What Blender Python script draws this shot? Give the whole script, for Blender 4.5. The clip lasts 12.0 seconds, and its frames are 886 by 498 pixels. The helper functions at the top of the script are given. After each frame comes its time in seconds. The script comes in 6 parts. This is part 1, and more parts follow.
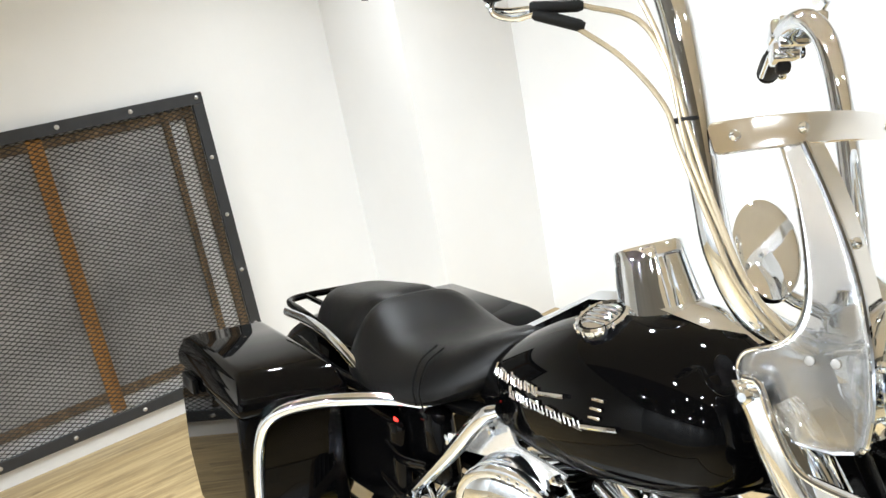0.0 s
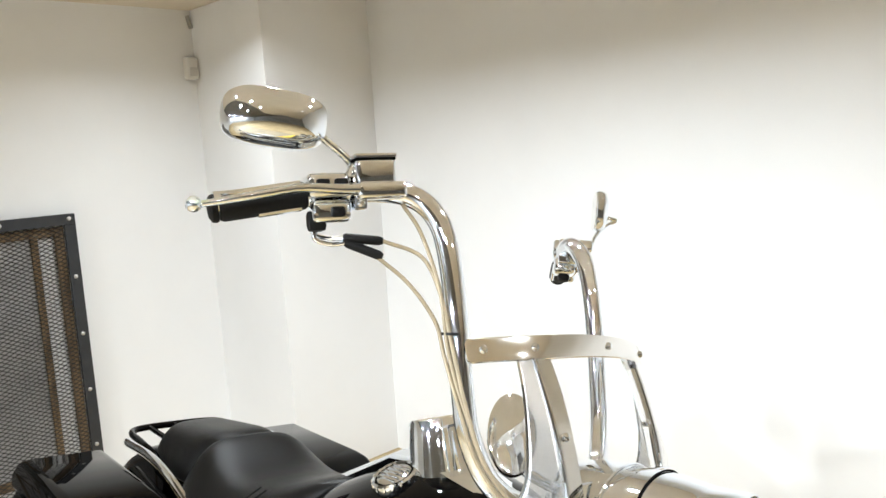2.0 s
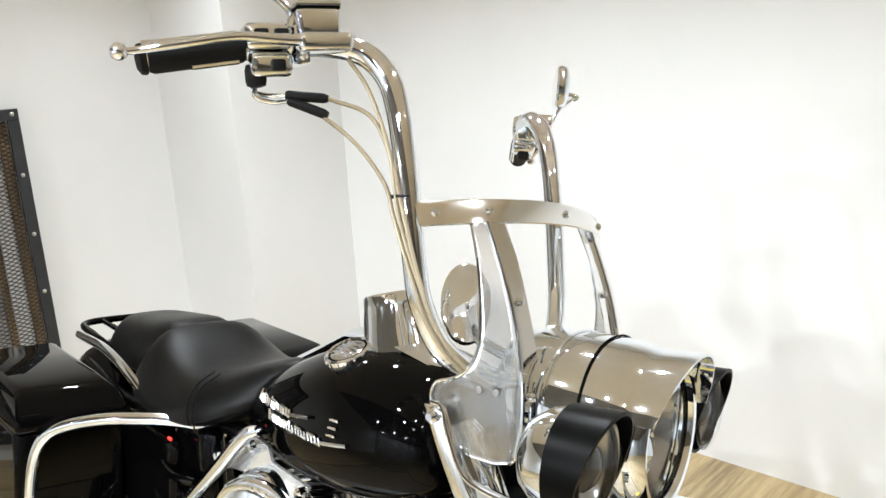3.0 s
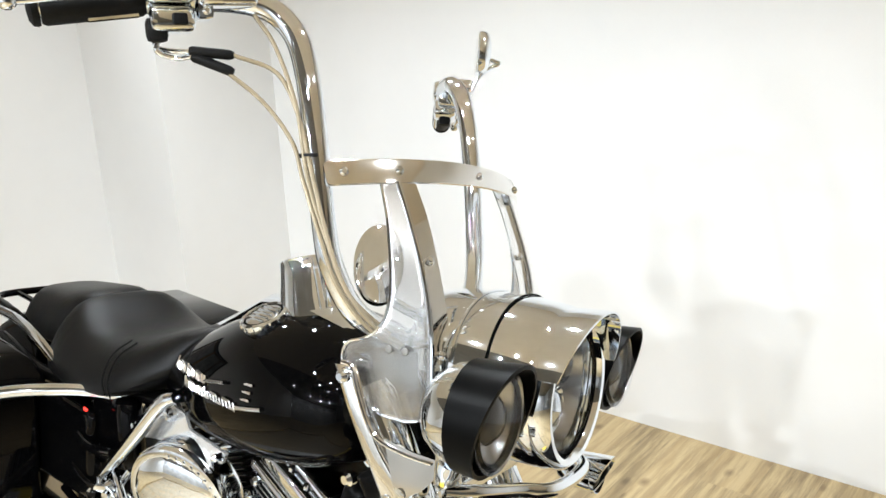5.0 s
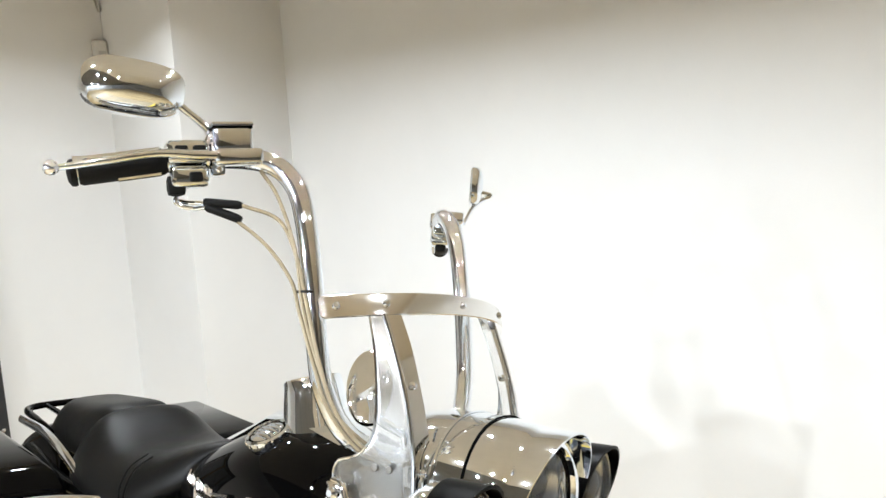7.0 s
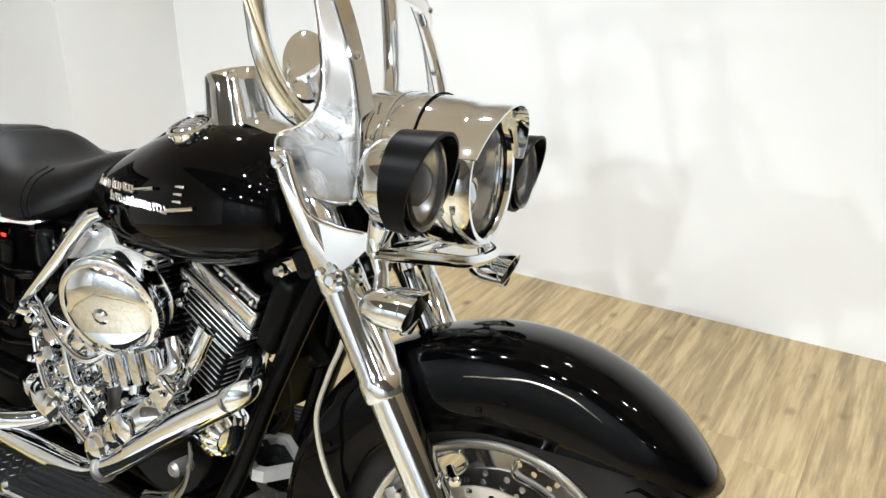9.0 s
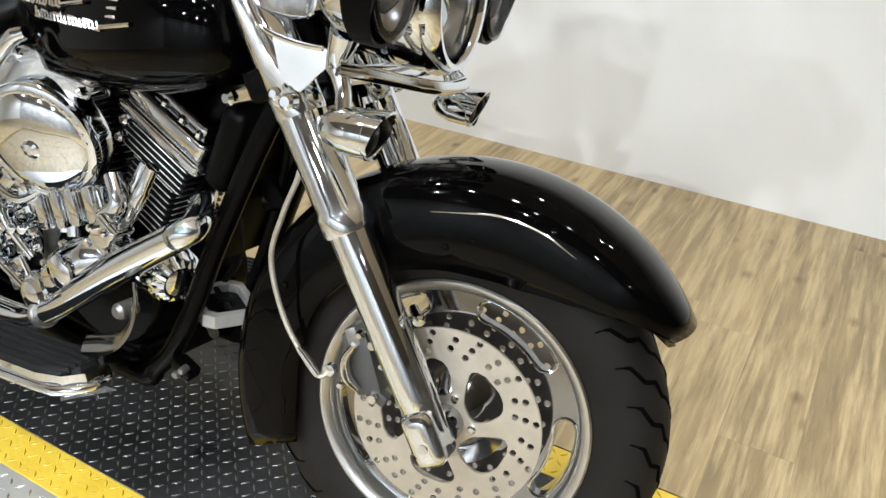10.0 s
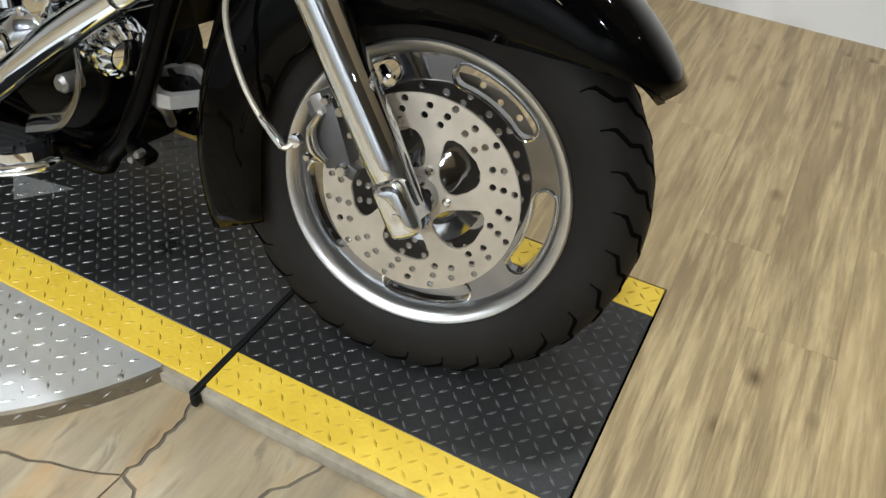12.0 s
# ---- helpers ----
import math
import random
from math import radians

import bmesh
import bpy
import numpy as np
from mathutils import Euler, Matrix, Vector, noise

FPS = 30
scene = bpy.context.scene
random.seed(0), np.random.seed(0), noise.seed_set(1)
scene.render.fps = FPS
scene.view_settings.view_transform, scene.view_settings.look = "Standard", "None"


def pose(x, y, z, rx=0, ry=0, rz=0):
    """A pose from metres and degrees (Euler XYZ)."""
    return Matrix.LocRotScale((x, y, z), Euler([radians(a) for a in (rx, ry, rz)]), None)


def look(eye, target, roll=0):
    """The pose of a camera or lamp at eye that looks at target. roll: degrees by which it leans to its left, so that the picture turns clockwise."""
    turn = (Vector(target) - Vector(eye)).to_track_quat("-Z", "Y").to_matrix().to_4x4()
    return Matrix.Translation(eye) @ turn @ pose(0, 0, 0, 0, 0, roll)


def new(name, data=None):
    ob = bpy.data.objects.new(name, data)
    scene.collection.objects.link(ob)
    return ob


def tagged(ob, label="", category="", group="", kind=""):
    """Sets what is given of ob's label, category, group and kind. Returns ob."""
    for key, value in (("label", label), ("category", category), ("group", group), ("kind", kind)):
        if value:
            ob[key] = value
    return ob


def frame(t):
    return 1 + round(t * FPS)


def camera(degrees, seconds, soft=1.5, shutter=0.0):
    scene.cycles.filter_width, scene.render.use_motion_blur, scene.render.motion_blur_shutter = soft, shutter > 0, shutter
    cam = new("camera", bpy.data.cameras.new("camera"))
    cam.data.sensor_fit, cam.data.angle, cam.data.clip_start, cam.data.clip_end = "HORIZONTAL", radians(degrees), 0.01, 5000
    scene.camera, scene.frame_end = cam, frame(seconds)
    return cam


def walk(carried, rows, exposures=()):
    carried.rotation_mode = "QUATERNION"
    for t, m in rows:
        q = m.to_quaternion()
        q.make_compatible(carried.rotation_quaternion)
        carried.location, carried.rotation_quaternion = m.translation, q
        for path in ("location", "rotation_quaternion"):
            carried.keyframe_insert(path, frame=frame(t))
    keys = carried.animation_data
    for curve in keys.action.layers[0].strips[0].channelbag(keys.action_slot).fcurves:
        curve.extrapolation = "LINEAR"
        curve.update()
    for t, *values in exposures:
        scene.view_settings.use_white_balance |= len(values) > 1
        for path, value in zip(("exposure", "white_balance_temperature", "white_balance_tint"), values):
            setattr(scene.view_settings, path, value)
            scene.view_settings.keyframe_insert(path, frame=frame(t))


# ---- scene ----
# ---- camera and its walk ----
cam = camera(58.1, 12.0)
PATH = [
    (0, (0.075, -0.732, 1.348), (-1.439, 0.464, 0.819), -10.9),
    (0.5, (0.175, -0.811, 1.432), (-1.278, 0.52, 1.091), -11.0),
    (1, (0.222, -0.928, 1.462), (-1.135, 0.518, 1.206), -4.9),
    (1.5, (0.286, -0.882, 1.495), (-1.064, 0.579, 1.284), -4.0),
    (2, (0.314, -0.821, 1.472), (-1.001, 0.663, 1.209), -3.6),
    (2.5, (0.308, -0.799, 1.43), (-0.969, 0.695, 1.061), -3.7),
    (3, (0.304, -0.782, 1.391), (-0.933, 0.715, 0.915), -3.5),
    (3.2, (0.303, -0.779, 1.38), (-0.921, 0.721, 0.879), -3.7),
    (4.8, (0.328, -0.753, 1.358), (-0.79, 0.812, 0.811), -3.0),
    (5, (0.343, -0.76, 1.366), (-0.777, 0.807, 0.828), -2.7),
    (5.5, (0.365, -0.766, 1.391), (-0.768, 0.809, 0.905), -2.2),
    (6, (0.419, -0.79, 1.427), (-0.76, 0.78, 1.046), -2.9),
    (6.5, (0.463, -0.803, 1.447), (-0.732, 0.773, 1.151), -3.4),
    (6.7, (0.468, -0.807, 1.444), (-0.732, 0.769, 1.165), -3.2),
    (8.3, (0.409, -0.869, 1.314), (-0.617, 0.75, 0.743), -2.1),
    (8.5, (0.399, -0.889, 1.296), (-0.572, 0.734, 0.646), -1.4),
    (8.6, (0.405, -0.889, 1.292), (-0.557, 0.722, 0.6), -1.2),
    (9, (0.379, -0.913, 1.243), (-0.477, 0.726, 0.482), -0.3),
    (9.5, (0.358, -0.913, 1.188), (-0.418, 0.673, 0.25), 0.8),
    (10, (0.343, -0.883, 1.142), (-0.345, 0.694, 0.121), 2.6),
    (10.5, (0.344, -0.877, 1.089), (-0.279, 0.66, -0.028), 4.0),
    (11, (0.347, -0.883, 1.041), (-0.233, 0.603, -0.166), 4.5),
    (11.5, (0.347, -0.887, 1.018), (-0.204, 0.563, -0.244), 5.3),
    (12, (0.35, -0.889, 1.006), (-0.174, 0.522, -0.312), 4.2),
]
walk(cam, [(t, look(eye, target, roll)) for t, eye, target, roll in PATH],
     exposures=[(0, 0.42), (2, 0.25), (3, 0.12), (6.5, 0.15), (8.5, 0.08), (9.5, -0.12), (10.5, -0.43), (12, -0.74)])

# ---- light: warm-white ceiling spots, closed room ----
world = bpy.data.worlds.new("world")
scene.world = world
world.use_nodes = True
world.node_tree.nodes["Background"].inputs[0].default_value = (0.9, 0.93, 1.0, 1)
world.node_tree.nodes["Background"].inputs[1].default_value = 0.05

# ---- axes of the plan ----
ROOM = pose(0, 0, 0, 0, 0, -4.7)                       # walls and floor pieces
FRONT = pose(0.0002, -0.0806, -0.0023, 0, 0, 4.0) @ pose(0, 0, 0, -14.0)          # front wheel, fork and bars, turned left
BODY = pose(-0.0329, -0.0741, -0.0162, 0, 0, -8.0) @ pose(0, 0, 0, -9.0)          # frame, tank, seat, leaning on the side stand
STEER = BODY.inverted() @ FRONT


# ---- materials ----
def material(name, color=(0.5, 0.5, 0.5), rough=0.5, metal=0.0, vary=0.0, scale=8.0, bump=0.0, bump_scale=60.0,
             rough_vary=0.0, coat=0.0, second=None, spec=0.5, stretch=(1, 1, 1), per_object=0.0):
    m = bpy.data.materials.new(name)
    m.use_nodes = True
    nt = m.node_tree
    b = nt.nodes["Principled BSDF"]
    b.inputs["Base Color"].default_value = (*color, 1)
    b.inputs["Roughness"].default_value = rough
    b.inputs["Metallic"].default_value = metal
    b.inputs["Coat Weight"].default_value = coat
    b.inputs["Coat Roughness"].default_value = 0.03
    b.inputs["Specular IOR Level"].default_value = spec
    tc = nt.nodes.new("ShaderNodeTexCoord")
    mp = nt.nodes.new("ShaderNodeMapping")
    mp.inputs["Scale"].default_value = stretch
    nt.links.new(tc.outputs["Object"], mp.inputs[0])
    if vary or second or rough_vary:
        n1 = nt.nodes.new("ShaderNodeTexNoise")
        n1.inputs["Scale"].default_value = scale
        n1.inputs["Detail"].default_value = 7
        n1.inputs["Roughness"].default_value = 0.65
        nt.links.new(mp.outputs[0], n1.inputs["Vector"])
        if vary or second:
            ramp = nt.nodes.new("ShaderNodeValToRGB")
            other = second or tuple(c * (1 - vary) for c in color)
            ramp.color_ramp.elements[0].position, ramp.color_ramp.elements[1].position = 0.3, 0.7
            ramp.color_ramp.elements[0].color = (*other, 1)
            ramp.color_ramp.elements[1].color = (*color, 1)
            nt.links.new(n1.outputs["Fac"], ramp.inputs[0])
            out = ramp.outputs[0]
            if per_object:
                info = nt.nodes.new("ShaderNodeObjectInfo")
                hsv = nt.nodes.new("ShaderNodeHueSaturation")
                rng = nt.nodes.new("ShaderNodeMapRange")
                rng.inputs["To Min"].default_value, rng.inputs["To Max"].default_value = 1 - per_object, 1 + per_object
                nt.links.new(info.outputs["Random"], rng.inputs[0])
                nt.links.new(rng.outputs[0], hsv.inputs["Value"])
                nt.links.new(out, hsv.inputs["Color"])
                out = hsv.outputs[0]
            nt.links.new(out, b.inputs["Base Color"])
        if rough_vary:
            rr = nt.nodes.new("ShaderNodeMapRange")
            rr.inputs["To Min"].default_value = max(rough - rough_vary, 0.01)
            rr.inputs["To Max"].default_value = rough + rough_vary
            nt.links.new(n1.outputs["Fac"], rr.inputs[0])
            nt.links.new(rr.outputs[0], b.inputs["Roughness"])
    if bump:
        n2 = nt.nodes.new("ShaderNodeTexNoise")
        n2.inputs["Scale"].default_value = bump_scale
        n2.inputs["Detail"].default_value = 5
        bp = nt.nodes.new("ShaderNodeBump")
        bp.inputs["Strength"].default_value = bump
        bp.inputs["Distance"].default_value = 0.002
        nt.links.new(mp.outputs[0], n2.inputs["Vector"])
        nt.links.new(n2.outputs["Fac"], bp.inputs["Height"])
        nt.links.new(bp.outputs[0], b.inputs["Normal"])
    return m


CHROME = material("chrome", (0.87, 0.915, 0.975), 0.04, 1.0, scale=14, rough_vary=0.03)
WORN_CHROME = material("worn_chrome", (0.72, 0.73, 0.74), 0.14, 1.0, scale=25, rough_vary=0.08, bump=0.08, bump_scale=90)
CAST = material("cast_aluminium", (0.6, 0.585, 0.56), 0.4, 1.0, vary=0.2, scale=30, rough_vary=0.1, bump=0.2, bump_scale=250)
BRUSHED = material("blasted_steel", (0.52, 0.468, 0.39), 0.5, 0.7, vary=0.2, scale=24, rough_vary=0.08, bump=0.05, bump_scale=300)
PEDAL = material("worn_pedal", (0.5, 0.49, 0.47), 0.5, 0.35, vary=0.2, scale=30, rough_vary=0.08)
RIM = material("polished_rim", (0.66, 0.66, 0.65), 0.3, 1.0, vary=0.15, scale=12, rough_vary=0.07)
CALIPER = material("caliper_grey", (0.1, 0.1, 0.1), 0.4, 0.6, vary=0.3, scale=25)
DULL = material("dull_steel", (0.3, 0.29, 0.275), 0.42, 0.9, vary=0.3, scale=30, rough_vary=0.1)
WHEEL = material("polished_wheel", (0.36, 0.365, 0.38), 0.09, 1.0, vary=0.3, scale=9, rough_vary=0.06)
BRACKET = material("bracket_steel", (0.93, 0.93, 0.92), 0.07, 1.0, scale=16, rough_vary=0.03)
SATIN_ALU = material("satin_aluminium", (0.84, 0.83, 0.81), 0.2, 0.75, vary=0.08, scale=12, rough_vary=0.05)
STAINLESS = material("polished_steel", (0.86, 0.85, 0.83), 0.13, 1.0, scale=20, rough_vary=0.03)
PAINT = material("black_paint", (0.0008, 0.0008, 0.0009), 0.03, 0.0, scale=30, rough_vary=0.015, spec=0.13)
SATIN = material("satin_black", (0.003, 0.003, 0.003), 0.3, 0.0, spec=0.1, scale=40, rough_vary=0.08, bump=0.1, bump_scale=300)
VISOR = material("visor_black", (0.0016, 0.0016, 0.0016), 0.36, 0.0, spec=0.06, scale=30, rough_vary=0.08)
FRAME_BLACK = material("frame_black", (0.002, 0.002, 0.002), 0.22, 0.0, spec=0.07, scale=20, rough_vary=0.08)
LEATHER = material("black_leather", (0.0022, 0.0021, 0.0021), 0.36, 0.0, spec=0.18, vary=0.25, scale=9, rough_vary=0.1, bump=0.35, bump_scale=420)
RUBBER = material("rubber", (0.0135, 0.012, 0.0105), 0.62, 0.0, spec=0.16, second=(0.007, 0.0063, 0.0056), scale=7, bump=0.25, bump_scale=200)
GRIP = material("grip_rubber", (0.005, 0.005, 0.005), 0.6, 0.0, spec=0.2, bump=0.3, bump_scale=300)
# near-black; on the tyre it stands in for shade inside the tread grooves
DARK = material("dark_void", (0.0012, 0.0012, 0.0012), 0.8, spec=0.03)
CABLE = material("clear_cable", (0.44, 0.37, 0.26), 0.25, 0.3, vary=0.15, scale=60)
BRAID = material("braided_hose", (0.5, 0.46, 0.38), 0.35, 0.6, vary=0.3, scale=200)
DARK_GLASS = material("projector_lens", (0.05, 0.05, 0.053), 0.06, 0.0, scale=40, rough_vary=0.03)
REFLECTOR = material("lamp_reflector", (0.5, 0.5, 0.51), 0.22, 1.0, scale=60, rough_vary=0.05)
WALL = material("wall_paint", (0.83, 0.83, 0.825), 0.62, 0.0, vary=0.05, scale=1.4, bump=0.12, bump_scale=120)
# unseen wall behind the camera, pale so that the chrome reflects something bright
FAR_WALL = material("unseen_far_wall", (0.66, 0.67, 0.68), 0.7, 0.0, vary=0.45, scale=1.6)
# unseen end wall, kept darker than the rest to deepen what the chrome reflects
EAST_WALL = material("unseen_end_wall", (0.32, 0.32, 0.315), 0.6, 0.0, vary=0.4, scale=1.5)
SHOW_CEILING = material("showroom_ceiling", (0.15, 0.14, 0.125), 0.8, 0.0, vary=0.25, scale=2)
CEILING = material("ceiling_paint", (0.74, 0.665, 0.555), 0.8, 0.0, vary=0.08, scale=2, bump=0.1, bump_scale=80)
BLACK_FRAME = material("vent_frame_black", (0.028, 0.03, 0.034), 0.45, 0.0, vary=0.4, scale=12, bump=0.2, bump_scale=100)
RUST_WOOD = material("stained_wood", (0.55, 0.27, 0.07), 0.55, 0.0, second=(0.3, 0.14, 0.04), scale=9, bump=0.3, bump_scale=60, stretch=(6, 6, 0.6))
DARK_WOOD = material("weathered_wood", (0.32, 0.21, 0.11), 0.6, 0.0, second=(0.07, 0.048, 0.03), scale=6, bump=0.3, bump_scale=50, stretch=(6, 6, 0.8))
MESH_METAL = material("mesh_metal", (0.035, 0.032, 0.028), 0.45, 0.3, vary=0.4, scale=20)
FILTER = material("filter_grey", (0.62, 0.61, 0.6), 0.85, 0.0, vary=0.5, scale=2.5, bump=0.4, bump_scale=60)
BLACK_PLATE = material("black_tread_plate", (0.03, 0.03, 0.03), 0.3, 0.0, second=(0.008, 0.008, 0.008), scale=3.4, rough_vary=0.12, bump=0.3, bump_scale=120, spec=0.6)
TREAD = material("tread_metal", (0.15, 0.15, 0.148), 0.34, 0.4, second=(0.05, 0.05, 0.05), scale=5, rough_vary=0.1)
YELLOW = material("yellow_paint", (0.74, 0.53, 0.06), 0.42, 0.0, second=(0.6, 0.4, 0.035), scale=11, rough_vary=0.1, bump=0.25, bump_scale=150)
YELLOW_BAR = material("yellow_tread", (0.66, 0.44, 0.04), 0.36, 0.0, vary=0.45, scale=20)
ALU_PLATE = material("aluminium_tread_plate", (0.62, 0.62, 0.61), 0.38, 0.6, vary=0.18, scale=7, rough_vary=0.1, bump=0.15, bump_scale=140)
RIM_BAND = material("rim_band_metal", (0.3, 0.26, 0.2), 0.35, 0.7, second=(0.17, 0.145, 0.11), scale=12, rough_vary=0.1, bump=0.1, bump_scale=90)
ALU_BAR = material("aluminium_tread_bars", (0.66, 0.66, 0.65), 0.26, 0.9, vary=0.1, scale=14)
GROUT = material("grout", (0.15, 0.12, 0.085), 0.85, 0.0, second=(0.07, 0.058, 0.045), scale=14, bump=0.4)
KERB = material("cement_edge", (0.34, 0.3, 0.235), 0.8, 0.0, second=(0.19, 0.165, 0.125), scale=26, bump=0.7, bump_scale=70)
SCREEN = material("white_plastic", (0.75, 0.74, 0.7), 0.4)


def planks_material():
    m = material("vinyl_plank", (0.385, 0.278, 0.138), 0.42, 0.0, second=(0.24, 0.175, 0.092), scale=2.6, rough_vary=0.1,
                 bump=0.12, bump_scale=30, stretch=(7, 1.1, 1), per_object=0.16)
    nt = m.node_tree
    b = nt.nodes["Principled BSDF"]
    # pale weathered streaks and a few dark knots over the grain
    src = b.inputs["Base Color"].links[0].from_socket
    info = nt.nodes.new("ShaderNodeObjectInfo")
    tc = nt.nodes.new("ShaderNodeTexCoord")
    add = nt.nodes.new("ShaderNodeVectorMath")
    mul = nt.nodes.new("ShaderNodeVectorMath")
    mul.operation = "SCALE"
    mul.inputs[0].default_value = (37.0, 19.0, 5.0)
    nt.links.new(info.outputs["Random"], mul.inputs["Scale"])
    nt.links.new(tc.outputs["Object"], add.inputs[0])
    nt.links.new(mul.outputs[0], add.inputs[1])
    mp = nt.nodes.new("ShaderNodeMapping")
    mp.inputs["Scale"].default_value = (17, 1.0, 1)
    nt.links.new(add.outputs[0], mp.inputs[0])
    n = nt.nodes.new("ShaderNodeTexNoise")
    n.inputs["Scale"].default_value, n.inputs["Detail"].default_value, n.inputs["Roughness"].default_value = 2.4, 10, 0.68
    nt.links.new(mp.outputs[0], n.inputs["Vector"])
    r = nt.nodes.new("ShaderNodeValToRGB")
    r.color_ramp.elements[0].position, r.color_ramp.elements[1].position = 0.44, 0.6
    mix = nt.nodes.new("ShaderNodeMixRGB")
    mix.inputs[2].default_value = (0.48, 0.365, 0.195, 1)
    nt.links.new(n.outputs["Fac"], r.inputs[0])
    nt.links.new(r.outputs[0], mix.inputs[0])
    nt.links.new(src, mix.inputs[1])
    v = nt.nodes.new("ShaderNodeTexVoronoi")
    v.inputs["Scale"].default_value = 1.0
    mp2 = nt.nodes.new("ShaderNodeMapping")
    mp2.inputs["Scale"].default_value = (8, 5, 1)
    nt.links.new(add.outputs[0], mp2.inputs[0])
    nt.links.new(mp2.outputs[0], v.inputs["Vector"])
    r2 = nt.nodes.new("ShaderNodeValToRGB")
    r2.color_ramp.elements[0].position, r2.color_ramp.elements[1].position = 0.03, 0.16
    r2.color_ramp.elements[0].color = (0.25, 0.2, 0.15, 1)
    knot = nt.nodes.new("ShaderNodeMixRGB")
    knot.blend_type = "MULTIPLY"
    knot.inputs[0].default_value = 0.8
    nt.links.new(v.outputs["Distance"], r2.inputs[0])
    nt.links.new(mix.outputs[0], knot.inputs[1])
    nt.links.new(r2.outputs[0], knot.inputs[2])
    fine = nt.nodes.new("ShaderNodeTexNoise")
    fine.inputs["Scale"].default_value, fine.inputs["Detail"].default_value, fine.inputs["Roughness"].default_value = 6.0, 10, 0.7
    mp3 = nt.nodes.new("ShaderNodeMapping")
    mp3.inputs["Scale"].default_value = (9, 0.8, 1)
    nt.links.new(add.outputs[0], mp3.inputs[0])
    nt.links.new(mp3.outputs[0], fine.inputs["Vector"])
    r3 = nt.nodes.new("ShaderNodeValToRGB")
    r3.color_ramp.elements[0].position, r3.color_ramp.elements[1].position = 0.36, 0.5
    r3.color_ramp.elements[0].color = (0.5, 0.46, 0.42, 1)
    grain = nt.nodes.new("ShaderNodeMixRGB")
    grain.blend_type = "MULTIPLY"
    grain.inputs[0].default_value = 0.42
    nt.links.new(fine.outputs["Fac"], r3.inputs[0])
    nt.links.new(knot.outputs[0], grain.inputs[1])
    nt.links.new(r3.outputs[0], grain.inputs[2])
    nt.links.new(grain.outputs[0], b.inputs["Base Color"])
    return m


def stone_material():
    m = material("slate_tile", (0.35, 0.28, 0.175), 0.45, 0.0, second=(0.19, 0.155, 0.1), scale=3.2, rough_vary=0.12, bump=0.7, bump_scale=22, stretch=(5.0, 1.0, 1))
    nt = m.node_tree
    b = nt.nodes["Principled BSDF"]
    for node in nt.nodes:
        if node.type == "MAPPING":
            node.inputs["Rotation"].default_value = (0, 0, radians(-38))
    src = b.inputs["Base Color"].links[0].from_socket
    tc = nt.nodes.new("ShaderNodeTexCoord")
    for scale, lo, hi, colour, amount in ((3.2, 0.48, 0.7, (0.36, 0.22, 0.09, 1), 0.7), (7.0, 0.54, 0.72, (0.45, 0.39, 0.27, 1), 0.5), (11.0, 0.58, 0.72, (0.1, 0.085, 0.06, 1), 0.6)):
        mp = nt.nodes.new("ShaderNodeMapping")
        mp.inputs["Rotation"].default_value, mp.inputs["Scale"].default_value = (0, 0, radians(-38)), (2.4, 0.8, 1)
        n = nt.nodes.new("ShaderNodeTexNoise")
        n.inputs["Scale"].default_value, n.inputs["Detail"].default_value, n.inputs["Distortion"].default_value = scale, 7, 1.2
        r = nt.nodes.new("ShaderNodeMapRange")
        r.inputs["From Min"].default_value, r.inputs["From Max"].default_value, r.inputs["To Max"].default_value = lo, hi, amount
        mix = nt.nodes.new("ShaderNodeMixRGB")
        mix.inputs[2].default_value = colour
        nt.links.new(tc.outputs["Object"], mp.inputs[0])
        nt.links.new(mp.outputs[0], n.inputs["Vector"])
        nt.links.new(n.outputs["Fac"], r.inputs[0])
        nt.links.new(r.outputs[0], mix.inputs[0])
        nt.links.new(src, mix.inputs[1])
        src = mix.outputs[0]
    nt.links.new(src, b.inputs["Base Color"])
    return m


def clear(name, tint=(1, 1, 1), rough=0.02, amount=0.97, gloss=0.06):
    """Thin clear sheet: see-through with a slight gloss."""
    m = bpy.data.materials.new(name)
    m.use_nodes = True
    nt = m.node_tree
    nt.nodes.remove(nt.nodes["Principled BSDF"])
    tr, gl, mx = (nt.nodes.new(k) for k in ("ShaderNodeBsdfTransparent", "ShaderNodeBsdfGlossy", "ShaderNodeMixShader"))
    tr.inputs[0].default_value = (*(c * amount for c in tint), 1)
    gl.inputs["Roughness"].default_value = rough
    mx.inputs[0].default_value = gloss
    nt.links.new(tr.outputs[0], mx.inputs[1])
    nt.links.new(gl.outputs[0], mx.inputs[2])
    nt.links.new(mx.outputs[0], nt.nodes["Material Output"].inputs[0])
    return m


PLANK, STONE = planks_material(), stone_material()
WING = clear("clear_glossy_sheet", (1, 1, 1), 0.22, 0.97, 0.36)
ACRYLIC, LENS = clear("clear_acrylic", (1, 1, 1), 0.02, 0.99, 0.03), clear("lamp_glass", (0.95, 0.97, 1.0))


def glow(name, color, strength):
    m = bpy.data.materials.new(name)
    m.use_nodes = True
    b = m.node_tree.nodes["Principled BSDF"]
    b.inputs["Base Color"].default_value = (*color, 1)
    b.inputs["Emission Color"].default_value = (*color, 1)
    b.inputs["Emission Strength"].default_value = strength
    return m


LED = glow("red_indicator", (1.0, 0.03, 0.02), 1.2)


